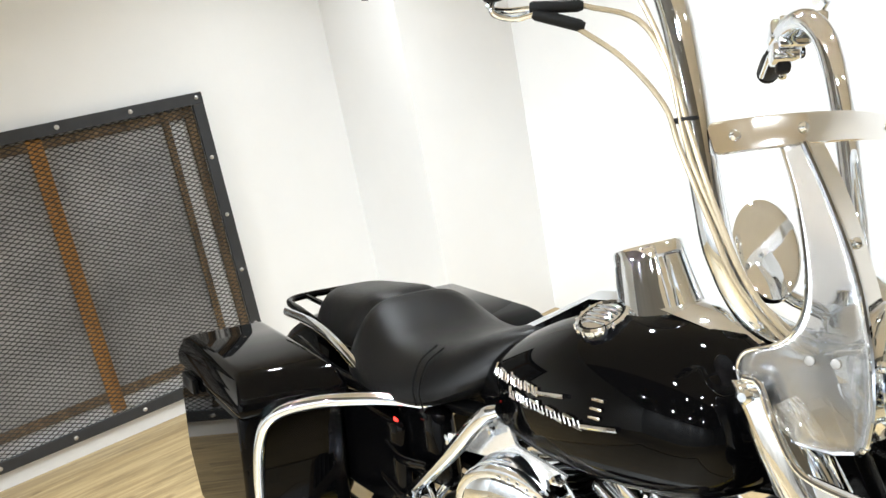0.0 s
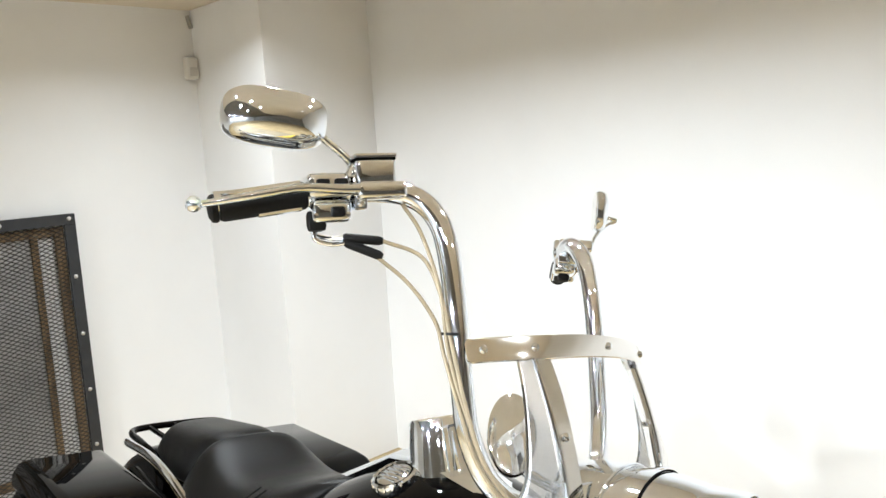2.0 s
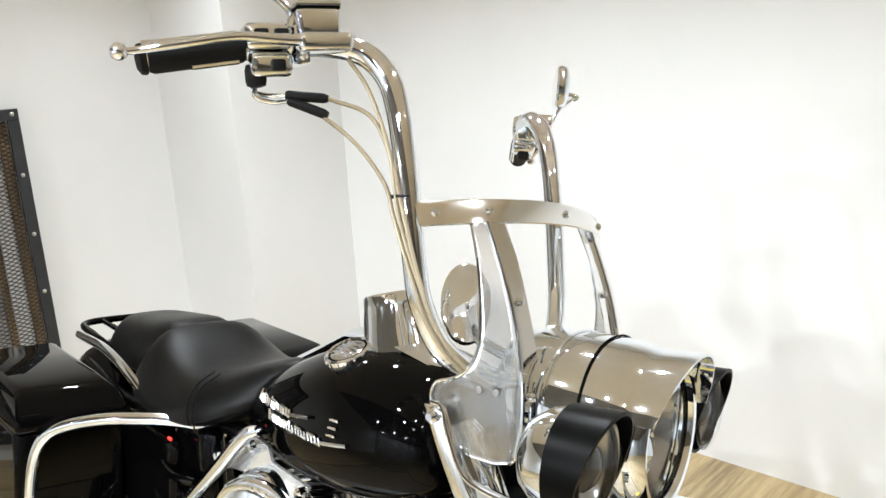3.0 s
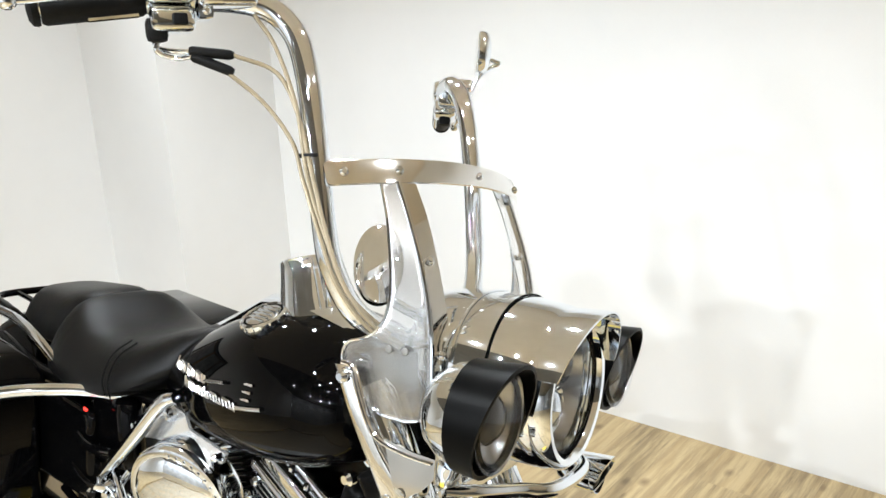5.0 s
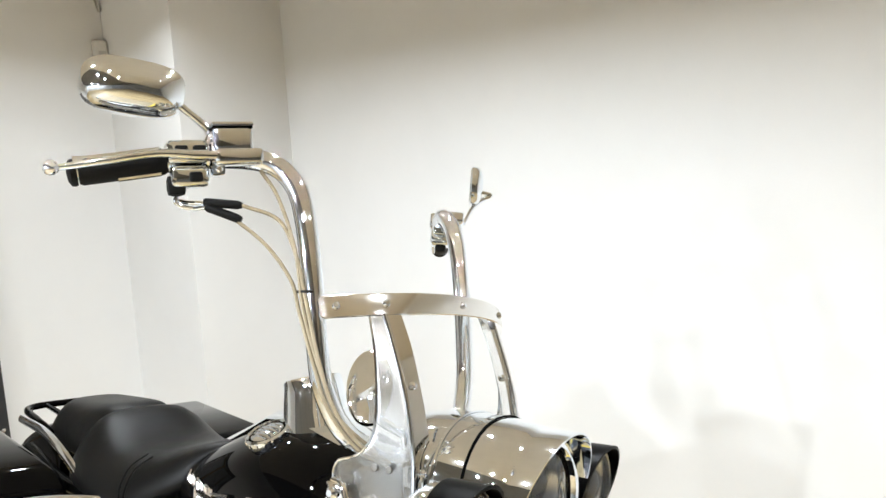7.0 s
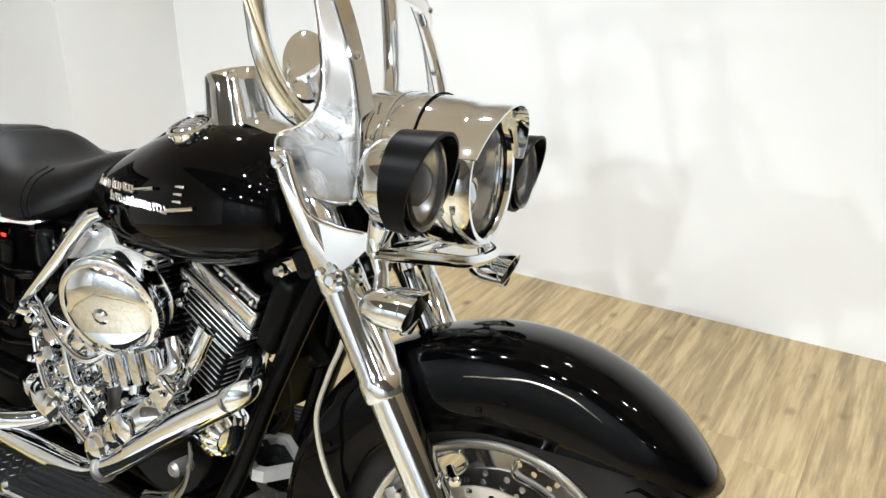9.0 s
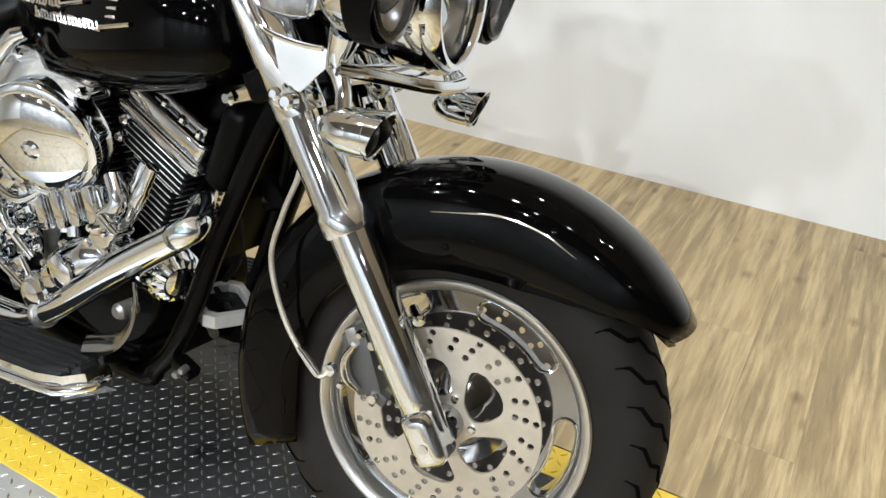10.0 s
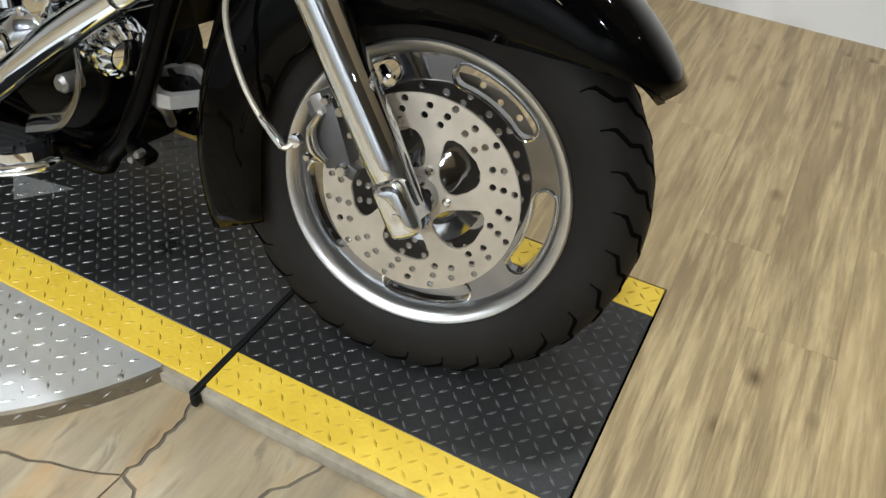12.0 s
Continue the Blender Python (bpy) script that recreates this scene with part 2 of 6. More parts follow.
# ---- mesh helpers ----
def part(name, bm, mat, parent=None, label="", m=None, smooth=38):
    me = bpy.data.meshes.new(name)
    bmesh.ops.recalc_face_normals(bm, faces=bm.faces)
    bm.to_mesh(me)
    bm.free()
    for p in me.polygons:
        p.use_smooth = True
    me.set_sharp_from_angle(angle=radians(smooth))
    me.materials.append(mat)
    ob = new(name, me)
    if parent and parent.parent and parent.parent.parent:
        parent = parent.parent                          # thing > part > sub-part, no deeper
    if parent:
        ob.parent = parent
    if m is not None:
        ob.matrix_local = m
    if label:
        tagged(ob, label)
    return ob


def spline(pts, steps=6):
    """Catmull-Rom through the points."""
    p = [Vector(q) for q in pts]
    if len(p) < 3:
        return p
    ext = [2 * p[0] - p[1]] + p + [2 * p[-1] - p[-2]]
    out = []
    for i in range(1, len(ext) - 2):
        a, b, c, d = ext[i - 1:i + 3]
        for k in range(steps):
            t = k / steps
            out.append(0.5 * (2 * b + (c - a) * t + (2 * a - 5 * b + 4 * c - d) * t * t + (3 * b - a - 3 * c + d) * t ** 3))
    return out + [p[-1]]


def tube(pts, r, n=12, steps=6, bm=None, flat=1.0, caps=True):
    """A round (or flattened) tube along a smooth line; r may be a list along the given points."""
    bm = bm or bmesh.new()
    line = spline(pts, steps)
    radii = r if isinstance(r, (list, tuple)) else [r] * len(pts)
    rings = []
    up = None
    for i, q in enumerate(line):
        d = (line[min(i + 1, len(line) - 1)] - line[max(i - 1, 0)]).normalized()
        if up is None:
            up = Vector((0, 0, 1)) if abs(d.z) < 0.9 else Vector((1, 0, 0))
        side = d.cross(up).normalized()
        up = side.cross(d).normalized()
        f = i / max(len(line) - 1, 1) * (len(pts) - 1)
        k = min(int(f), len(pts) - 2)
        rad = radii[k] + (radii[k + 1] - radii[k]) * (f - k)
        rings.append([bm.verts.new(q + rad * (math.cos(a) * side + flat * math.sin(a) * up)) for a in (2 * math.pi * j / n for j in range(n))])
    for a, b in zip(rings, rings[1:]):
        for j in range(n):
            bm.faces.new((a[j], a[(j + 1) % n], b[(j + 1) % n], b[j]))
    if caps:
        bm.faces.new(rings[0][::-1])
        bm.faces.new(rings[-1])
    return bm


def along(a, b):
    """A turn that takes z to the way from a to b, placed at a."""
    a, b = Vector(a), Vector(b)
    return Matrix.Translation(a) @ (b - a).to_track_quat("Z", "Y").to_matrix().to_4x4()


def lathe(profile, m=None, n=28, bm=None, cap=True, squash=(1, 1)):
    """Turns rows of (radius, height) round z, then moves it by m."""
    bm = bm or bmesh.new()
    m = m or Matrix()
    rings = []
    for r, h in profile:
        if r < 1e-5:
            rings.append([bm.verts.new(m @ Vector((0, 0, h)))])
        else:
            rings.append([bm.verts.new(m @ Vector((r * squash[0] * math.cos(a), r * squash[1] * math.sin(a), h))) for a in (2 * math.pi * j / n for j in range(n))])
    for a, b in zip(rings, rings[1:]):
        if len(a) == 1 and len(b) == 1:
            continue
        for j in range(n):
            k = (j + 1) % n
            if len(a) == 1:
                bm.faces.new((a[0], b[j], b[k]))
            elif len(b) == 1:
                bm.faces.new((a[j], a[k], b[0]))
            else:
                bm.faces.new((a[j], a[k], b[k], b[j]))
    if cap:
        for ring in (rings[0], rings[-1]):
            if len(ring) > 2:
                bm.faces.new(ring)
    return bm


def box(size, m=None, bevel=0.003, seg=2, bm=None):
    own = bmesh.new()
    bmesh.ops.create_cube(own, size=1.0)
    for v in own.verts:
        v.co = Vector((v.co.x * size[0], v.co.y * size[1], v.co.z * size[2]))
    if bevel:
        bmesh.ops.bevel(own, geom=list(own.edges), offset=bevel, segments=seg, profile=0.6, affect="EDGES")
    own.transform(m or Matrix())
    if bm is None:
        return own
    me = bpy.data.meshes.new("t")
    own.to_mesh(me)
    own.free()
    bm.from_mesh(me)
    bpy.data.meshes.remove(me)
    return bm


def loft(rings, closed=True, caps=True, bm=None):
    bm = bm or bmesh.new()
    rows = [[bm.verts.new(p) for p in ring] for ring in rings]
    n = len(rows[0])
    for a, b in zip(rows, rows[1:]):
        for j in range(n if closed else n - 1):
            bm.faces.new((a[j], a[(j + 1) % n], b[(j + 1) % n], b[j]))
    if caps and closed:
        bm.faces.new(rows[0][::-1])
        bm.faces.new(rows[-1])
    return bm


def oval(cy, cz, ry, rz, x, n=24, power=2.0, lift=0.0):
    """A superellipse ring in the plane of given x."""
    out = []
    for j in range(n):
        a = 2 * math.pi * j / n
        c, s = math.cos(a), math.sin(a)
        out.append(Vector((x, cy + ry * math.copysign(abs(c) ** (2 / power), c), cz + rz * math.copysign(abs(s) ** (2 / power), s) + lift * abs(c))))
    return out


def sheet(loops, thick, m=None, bm=None):
    """A flat plate from an outline and holes (lists of (x, y)), with its thickness along z."""
    own = bmesh.new()
    edges = []
    for loop in loops:
        vs = [own.verts.new((x, y, 0)) for x, y in loop]
        edges += [own.edges.new((vs[i], vs[(i + 1) % len(vs)])) for i in range(len(vs))]
    bmesh.ops.triangle_fill(own, edges=edges, use_beauty=True, normal=(0, 0, 1))
    ext = bmesh.ops.extrude_face_region(own, geom=list(own.faces))
    bmesh.ops.translate(own, vec=(0, 0, thick), verts=[g for g in ext["geom"] if isinstance(g, bmesh.types.BMVert)])
    own.transform(m or Matrix())
    if bm is None:
        return own
    me = bpy.data.meshes.new("t")
    own.to_mesh(me)
    own.free()
    bm.from_mesh(me)
    bpy.data.meshes.remove(me)
    return bm


def ring2d(r, n=32, cx=0.0, cy=0.0, sx=1.0, turn=0.0):
    return [(cx + r * sx * math.cos(turn + 2 * math.pi * j / n), cy + r * math.sin(turn + 2 * math.pi * j / n)) for j in range(n)]


def round_slot(r0, r1, a0, a1, n=8):
    """A curved slot with round ends."""
    rc, hw = (r0 + r1) / 2, (r1 - r0) / 2
    out = [(r1 * math.cos(radians(a)), r1 * math.sin(radians(a))) for a in (a0 + (a1 - a0) * i / n for i in range(n + 1))]
    for end, sign in ((a1, 1), (a0, -1)):
        e = radians(end)
        cx, cy = rc * math.cos(e), rc * math.sin(e)
        for i in range(1, 6):
            t = math.pi * i / 6 * sign
            d = e + t if sign > 0 else e + math.pi + math.pi * i / 6
            out.append((cx + hw * math.cos(d), cy + hw * math.sin(d)))
        if sign > 0:
            out += [(r0 * math.cos(radians(a)), r0 * math.sin(radians(a))) for a in (a1 - (a1 - a0) * i / n for i in range(n + 1))]
    return out


def soften(ob, levels=1):
    mod = ob.modifiers.new("round", "SUBSURF")
    mod.levels = mod.render_levels = levels
    return ob


SIDE = pose(0, 0, 0, 90, 0, 0)   # lays a plate's x, y into x, z; its thickness grows towards -y

# ---- the room ----
def slab(name, lo, hi, mat, label="", parent=None):
    c = [(a + b) / 2 for a, b in zip(lo, hi)]
    s = [b - a for a, b in zip(lo, hi)]
    bm = box(s, None, 0)
    ob = part(name, bm, mat, parent, m=None)
    (tagged(ob, label, kind="structure") if not parent else None)
    ob.matrix_world = ROOM @ Matrix.Translation(c)
    return ob


H = 2.15
CEIL_Y = -1.15
VENT_X, BOX_X, BOX_Y, BACK_Y = -3.13, -2.54, 1.045, 1.615
slab("wall_back", (VENT_X, BACK_Y, -0.05), (4.6, BACK_Y + 0.12, H), WALL, "smooth white painted showroom wall")
slab("wall_west", (VENT_X - 0.12, -5.2, -0.05), (VENT_X, BACK_Y + 0.12, H), WALL, "white painted wall with a mesh vent panel")
slab("wall_pier", (VENT_X, BOX_Y, -0.05), (BOX_X, BACK_Y, H), WALL, "boxed white corner pier")
# added out of view; its grey tone limits fill light and reflections
slab("unseen_wall_east", (4.6, -5.2, -0.05), (4.72, BACK_Y + 0.12, H), EAST_WALL, "unseen plain grey end wall, toned for the reflections")
slab("unseen_wall_front", (VENT_X - 0.12, -5.32, -0.05), (4.72, -5.2, H), FAR_WALL, "unseen plain pale far wall, toned for the reflections")
slab("ceiling", (VENT_X - 0.12, CEIL_Y, H), (4.72, BACK_Y + 0.12, H + 0.1), CEILING, "tan painted ceiling along the white wall")
slab("ceiling_showroom", (VENT_X - 0.12, -5.32, H), (4.72, CEIL_Y, H + 0.1), SHOW_CEILING, "dark grey showroom ceiling with spot lamps")

# plate bay and stone strip are let into the plank floor
PX0, PX1, PY, STONE_X0, STONE_Y0, STONE_Z = -2.15, 0.34, 0.297, -1.9, -2.6, -0.03
floor = slab("floor", (VENT_X - 0.1, -5.2, -0.12), (4.6, BACK_Y, -0.034), DARK, "plank and slate floor with a sunken plate bay")


def floor_piece(name, lo, hi, top, mat, thick, bevel=0.0012, tilt=0.0):
    me_box = box((hi[0] - lo[0], hi[1] - lo[1], thick), None, bevel, 1)
    ob = part(name, me_box, mat, floor)
    ob.matrix_world = ROOM @ pose((lo[0] + hi[0]) / 2, (lo[1] + hi[1]) / 2, top - thick / 2, tilt, tilt * 0.5, 0)
    return ob


def tread_bars(w, h, pitch, length, width, height, keep, z):
    """Raised lozenges, alternately turned, on a plate of w by h about the origin."""
    verts, faces = [], []
    nx, ny = int(w / pitch), int(h / pitch)
    for i in range(nx):
        for j in range(ny):
            x, y = (i + 0.5) * w / nx - w / 2, (j + 0.5) * h / ny - h / 2
            if not keep(x, y):
                continue
            a = radians(45 if (i + j) % 2 else -45)
            c, s = math.cos(a), math.sin(a)
            k = len(verts)
            for u, v, q in ((-length / 2, 0, 0), (0, -width / 2, 0), (length / 2, 0, 0), (0, width / 2, 0),
                            (-length * 0.3, 0, height), (0, -width * 0.2, height), (length * 0.3, 0, height), (0, width * 0.2, height)):
                verts.append((x + c * u - s * v, y + s * u + c * v, z + q))
            faces += [(k + 4, k + 5, k + 6, k + 7)] + [(k + e, k + (e + 1) % 4, k + 4 + (e + 1) % 4, k + 4 + e) for e in range(4)]
    me = bpy.data.meshes.new("tread")
    me.from_pydata(verts, [], faces)
    return me


def tread_plate(name, lo, hi, top, mat, bar_mat, label, pitch=0.0212, thick=0.006, parent=None, keep=None):
    ob = part(name, box((hi[0] - lo[0], hi[1] - lo[1], thick), None, 0.001, 1), mat, parent)
    ob.matrix_world = ROOM @ Matrix.Translation(((lo[0] + hi[0]) / 2, (lo[1] + hi[1]) / 2, top - thick / 2))
    me = tread_bars(hi[0] - lo[0], hi[1] - lo[1], pitch, pitch * 0.9, pitch * 0.25, 0.0018, keep or (lambda x, y: True), thick / 2)
    me.materials.append(bar_mat)
    bars = new("raised_tread", me)
    bars.parent = ob
    tagged(bars, label, kind="stuff")
    return ob


lift = tagged(new("lift_plate"), "black steel tread plate with yellow painted edges", "tread plate")
lift.matrix_world = ROOM
GAP = -0.24
for x0, x1 in ((PX0, GAP - 0.006), (GAP + 0.006, PX1)):
    tread_plate("plate", (x0, -0.218), (x1, 0.218), 0.0, BLACK_PLATE, TREAD, "raised black lozenges", parent=lift)
    for y0, y1 in ((-PY, -0.2182), (0.2182, PY)):
        tread_plate("edge_strip", (x0, y0), (x1, y1), 0.0, YELLOW, YELLOW_BAR, "raised lozenges painted yellow", parent=lift)
for sy in (-1, 1):
    rail = part("side_rail", box((PX1 - PX0, 0.026, 0.026), None, 0.005, 2), KERB, lift, "worn cement edge of the bay")
    rail.matrix_world = ROOM @ Matrix.Translation(((PX0 + PX1) / 2, sy * (PY + 0.002), -0.0195))
bar_ = part("gap_bar", box((0.011, 2 * PY + 0.03, 0.012), None, 0.002, 1), GRIP, lift, "black rubber strip in the plate gap")
bar_.matrix_world = ROOM @ Matrix.Translation((GAP, -0.012, -0.002))
part("strip_end", box((0.011, 0.014, 0.022), Matrix.Translation((0.004, -PY - 0.012, -0.011)), 0.003, 2), GRIP, bar_)

# round turntable of bare tread plate beside the bay
TC, TR = (-0.905, -0.007), 0.655
table = tagged(new("turntable"), "round bare aluminium tread plate turntable with bolts", "turntable")
table.matrix_world = ROOM @ Matrix.Translation((*TC, 0))
disc = [(TR * math.cos(a), TR * math.sin(a)) for a in (radians(200 + 140 * i / 60) for i in range(61)) if TR * math.sin(a) < -PY + 0.008]
lo_x, hi_x = disc[0][0], disc[-1][0]
edge_y = -PY - TC[1] - 0.001
loop = [(lo_x, edge_y)] + [p for p in disc if p[1] < edge_y] + [(hi_x, edge_y)]
top_plate = part("top_plate", sheet([loop], 0.005, Matrix.Translation((0, 0, -0.007))), ALU_PLATE, table)
me = tread_bars(1.31, 1.31, 0.0255, 0.0215, 0.0052, 0.0014, lambda x, y: math.hypot(x, y) < TR - 0.015 and y < edge_y - 0.008, -0.002)
me.materials.append(ALU_BAR)
bars = new("raised_tread", me)
bars.parent = table
tagged(bars, "raised aluminium lozenges", kind="stuff")
skirt = [(x * 1.012, y * 1.012) for x, y in loop[1:-1]]
sk = bmesh.new()
loft([[Vector((x, y, -0.003)) for x, y in skirt], [Vector((x, y, -0.03)) for x, y in skirt]], closed=False, bm=sk)
loft([[Vector((x * 0.985, y * 0.985, -0.003)) for x, y in skirt], [Vector((x, y, -0.003)) for x, y in skirt]], closed=False, bm=sk)
band = part("rim_band", sk, RIM_BAND, table, "dull tread metal rim band")
verts, faces = [], []
for k in range(46):
    a = radians(206 + 2.78 * k)
    ra, up = TR * 1.0125, -0.0165 + (0.005 if k % 2 else -0.005)
    if ra * math.sin(a) > edge_y - 0.01:
        continue
    tilt_ = 0.7 if k % 2 else -0.7
    c0 = len(verts)
    for u, v, q in ((-0.011, 0, 0), (0, -0.0028, 0), (0.011, 0, 0), (0, 0.0028, 0), (0, 0, 0.0014)):
        du, dv = u * math.cos(tilt_) - v * math.sin(tilt_), u * math.sin(tilt_) + v * math.cos(tilt_)
        verts.append(((ra + q) * math.cos(a + du / ra), (ra + q) * math.sin(a + du / ra), up + dv * 0.8))
    faces += [(c0 + e, c0 + (e + 1) % 4, c0 + 4) for e in range(4)]
me = bpy.data.meshes.new("rim_tread")
me.from_pydata(verts, [], faces)
me.materials.append(ALU_BAR)
bars = new("rim_tread", me)
bars.parent = band
tagged(bars, "raised lozenges on the rim band", kind="stuff")
patch = part("bare_patch", sheet([[(-0.925, -0.07), (-0.855, -0.128), (-0.785, -0.044)]], 0.0012), ALU_PLATE, lift, "bare aluminium tread corner showing in the bay")
patch.matrix_world = ROOM @ Matrix.Translation((0, 0, 0.0006))
me = tread_bars(0.24, 0.24, 0.025, 0.0225, 0.0055, 0.0012, lambda x, y: 0.83 * (x + 0.07) - 0.7 * (y + 0.05) > -0.155 and abs(x) < 0.06 and -0.045 < y < 0.045 and y < 0.025 + 0.3 * x and y > 0.2 * x - 0.03, 0.0015)
me.materials.append(ALU_BAR)
bars = new("patch_tread", me)
bars.parent = patch
bars.matrix_world = ROOM @ Matrix.Translation((-0.852, -0.083, 0.0003))
tagged(bars, "raised aluminium lozenges", kind="stuff")
for bx, by in ((-0.62, -0.26), (-0.384, -0.291)):
    q = ROOM.inverted() @ Vector((bx, by, 0))
    part("bolt", lathe([(0.006, 0), (0.0055, 0.0025), (0.002, 0.0035), (0, 0.0035)], Matrix.Translation((q.x - TC[0], q.y - TC[1] - 0.03, -0.0025)), 10), CAST, table)

# ---- mesh vent panel on the west wall ----
vent = tagged(new("vent_panel"), "large black framed expanded-metal vent panel over brown wood slats", "vent panel")
vent.matrix_world = ROOM @ Matrix.Translation((VENT_X, 0, 0))
VY0, VY1, VZ0, VZ1, FW = -0.9, 0.412, 0.078, 1.278, 0.046
for lo, hi in (((VY0, VZ1 - FW), (VY1, VZ1)), ((VY0, VZ0), (VY1, VZ0 + FW)), ((VY0, VZ0 + FW), (VY0 + FW, VZ1 - FW)), ((VY1 - FW, VZ0 + FW), (VY1, VZ1 - FW))):
    part("frame_bar", box((0.012, hi[0] - lo[0], hi[1] - lo[1]), Matrix.Translation((0.036, (lo[0] + hi[0]) / 2, (lo[1] + hi[1]) / 2)), 0.0015, 1), BLACK_FRAME, vent)
part("filter", box((0.004, 0.245 - VY0 - 0.02, VZ1 - VZ0 - 0.14), Matrix.Translation((0.004, (VY0 + 0.245) / 2, (VZ0 + VZ1) / 2 + 0.06)), 0.001, 1), FILTER, vent, "dusty grey filter sheet")
for y0, y1, mat in ((-0.262, -0.208, RUST_WOOD), (0.235, 0.262, DARK_WOOD), (0.328, 0.366, DARK_WOOD), (-0.72, -0.69, DARK_WOOD)):
    part("slat", box((0.014, y1 - y0, VZ1 - VZ0 - 0.1), Matrix.Translation((0.015, (y0 + y1) / 2, (VZ0 + VZ1) / 2)), 0.002, 1), mat, vent, "brown stained wood slat")
for z0, z1 in ((VZ0 + 0.1, VZ0 + 0.14), (VZ1 - 0.09, VZ1 - 0.055)):
    part("rail", box((0.012, VY1 - VY0 - 0.1, z1 - z0), Matrix.Translation((0.014, (VY0 + VY1) / 2, (z0 + z1) / 2)), 0.002, 1), DARK_WOOD, vent)
PW, PH, SW = 0.034, 0.0175, 0.0021
verts, faces = [], []
y = VY0 + 0.01
row = 0
nz, ny = int((VZ1 - VZ0 - 0.03) / PH), int((VY1 - VY0 - 0.03) / PW)
for j in range(nz):
    for i in range(ny):
        cy, cz = VY0 + 0.015 + (i + 0.5) * PW, VZ0 + 0.015 + (j + 0.5) * PH
        for (ay, az), (by, bz) in (((-0.5, 0), (0, 0.5)), ((0, 0.5), (0.5, 0)), ((0.5, 0), (0, -0.5)), ((0, -0.5), (-0.5, 0))):
            k = len(verts)
            for yy, zz in ((ay, az), (by, bz)):
                for dx, dz in ((0.026, -SW), (0.0285, 0.0), (0.026, SW), (0.0245, 0)):
                    verts.append((dx, cy + yy * PW, cz + zz * PH + dz))
            faces += [(k + e, k + (e + 1) % 4, k + 4 + (e + 1) % 4, k + 4 + e) for e in range(4)]
me = bpy.data.meshes.new("expanded_mesh")
me.from_pydata(verts, [], faces)
me.materials.append(MESH_METAL)
grid = new("expanded_mesh", me)
grid.parent = vent
tagged(grid, "dark expanded-metal mesh", kind="stuff")
for by, bz in [(VY1 - 0.025, VZ1 - 0.02 - 0.245 * k) for k in range(5)] + [(VY1 - 0.29 - 0.27 * k, VZ1 - 0.022) for k in range(4)] + [(VY1 - 0.29 - 0.27 * k, VZ0 + 0.022) for k in range(4)]:
    part("screw", lathe([(0.009, 0), (0.008, 0.003), (0.004, 0.0055), (0, 0.006)], pose(0.042, by, bz, 0, 90, 0), 12), CAST, vent)

sensor = part("alarm_sensor", box((0.045, 0.058, 0.1), None, 0.012, 3), SCREEN)
tagged(sensor, "small white plastic alarm sensor on the wall", "sensor")
sensor.matrix_world = ROOM @ Matrix.Translation((VENT_X + 0.024, 1.012, 1.885))
part("lens", box((0.006, 0.036, 0.04), Matrix.Translation((0.0225, 0, -0.018)), 0.002, 2), material("sensor_lens", (0.6, 0.58, 0.55), 0.3), sensor)

clip_ = part("corner_clip", box((0.024, 0.01, 0.06), None, 0.003, 2), CAST)
tagged(clip_, "small grey metal clip high in the wall corner", "clip")
clip_.matrix_world = ROOM @ pose(VENT_X + 0.0125, 1.03, 2.095, 14, 0, 0)

# ---- ceiling spots ----
def spot(x, y, power, tilt=0.0, spread=165.0, radius=0.03):
    thing = tagged(new("ceiling_spot"), "small round white ceiling spot lamp out of view, switched on", "ceiling lamp", "ceiling spots")
    thing.matrix_world = ROOM @ Matrix.Translation((x, y, H))
    part("ring", lathe([(radius + 0.022, 0), (radius + 0.02, -0.008), (radius + 0.004, -0.009), (radius + 0.002, -0.004)], None, 24, cap=False), SCREEN, thing)
    data = bpy.data.lights.new("spot_light", "AREA")
    data.shape, data.size, data.energy, data.color = "DISK", radius * 2, power, (0.885, 0.95, 1.0)
    data.spread = radians(spread)
    lamp = new("spot_light", data)
    lamp.matrix_world = ROOM @ pose(x, y, H - 0.012, tilt, 0, 0)


# over the bike
for x, y, w in ((-0.75, -0.9, 9), (-0.35, -1.4, 9), (0.1, -0.95, 6), (0.35, -1.55, 3), (0.7, -1.0, 2)):
    spot(x, y, w, 14, 125)
# along the white wall
for x, w in ((-2.3, 8), (-1.5, 12), (-0.7, 13), (0.2, 10), (1.2, 4), (2.3, 2)):
    spot(x, 0.55, w, 0, 146)
# showroom behind, aimed at the bike
for x, y, w in ((-0.9, -3.1, 26), (0.2, -3.3, 36), (1.3, -3.1, 20), (2.4, -2.6, 5), (-2.0, -2.6, 18)):
    spot(x, y, w, 38, 95)
spot(1.05, 0.2, 4, 0, 80)
# over the far side of the room: unseen, added to brighten the far wall
for x, y, w in ((-2.2, -4.4, 30), (-0.8, -4.5, 34), (0.6, -4.5, 34), (2.0, -4.4, 30), (3.6, -3.4, 12)):
    spot(x, y, w, -22)

# ---- the motorcycle ----
bike = tagged(new("motorcycle"), "black and chrome touring motorcycle with tall handlebars, on its stand", "motorcycle")
bike.matrix_world = BODY


def front(name, bm, mat, label="", smooth=38):
    return part(name, bm, mat, bike, label, STEER, smooth)


def body(name, bm, mat, label="", smooth=38):
    return part(name, bm, mat, bike, label, None, smooth)


# front wheel
AX = Vector((0.004, 0, 0.32))
HUB = pose(*AX, 90, 0, 0)


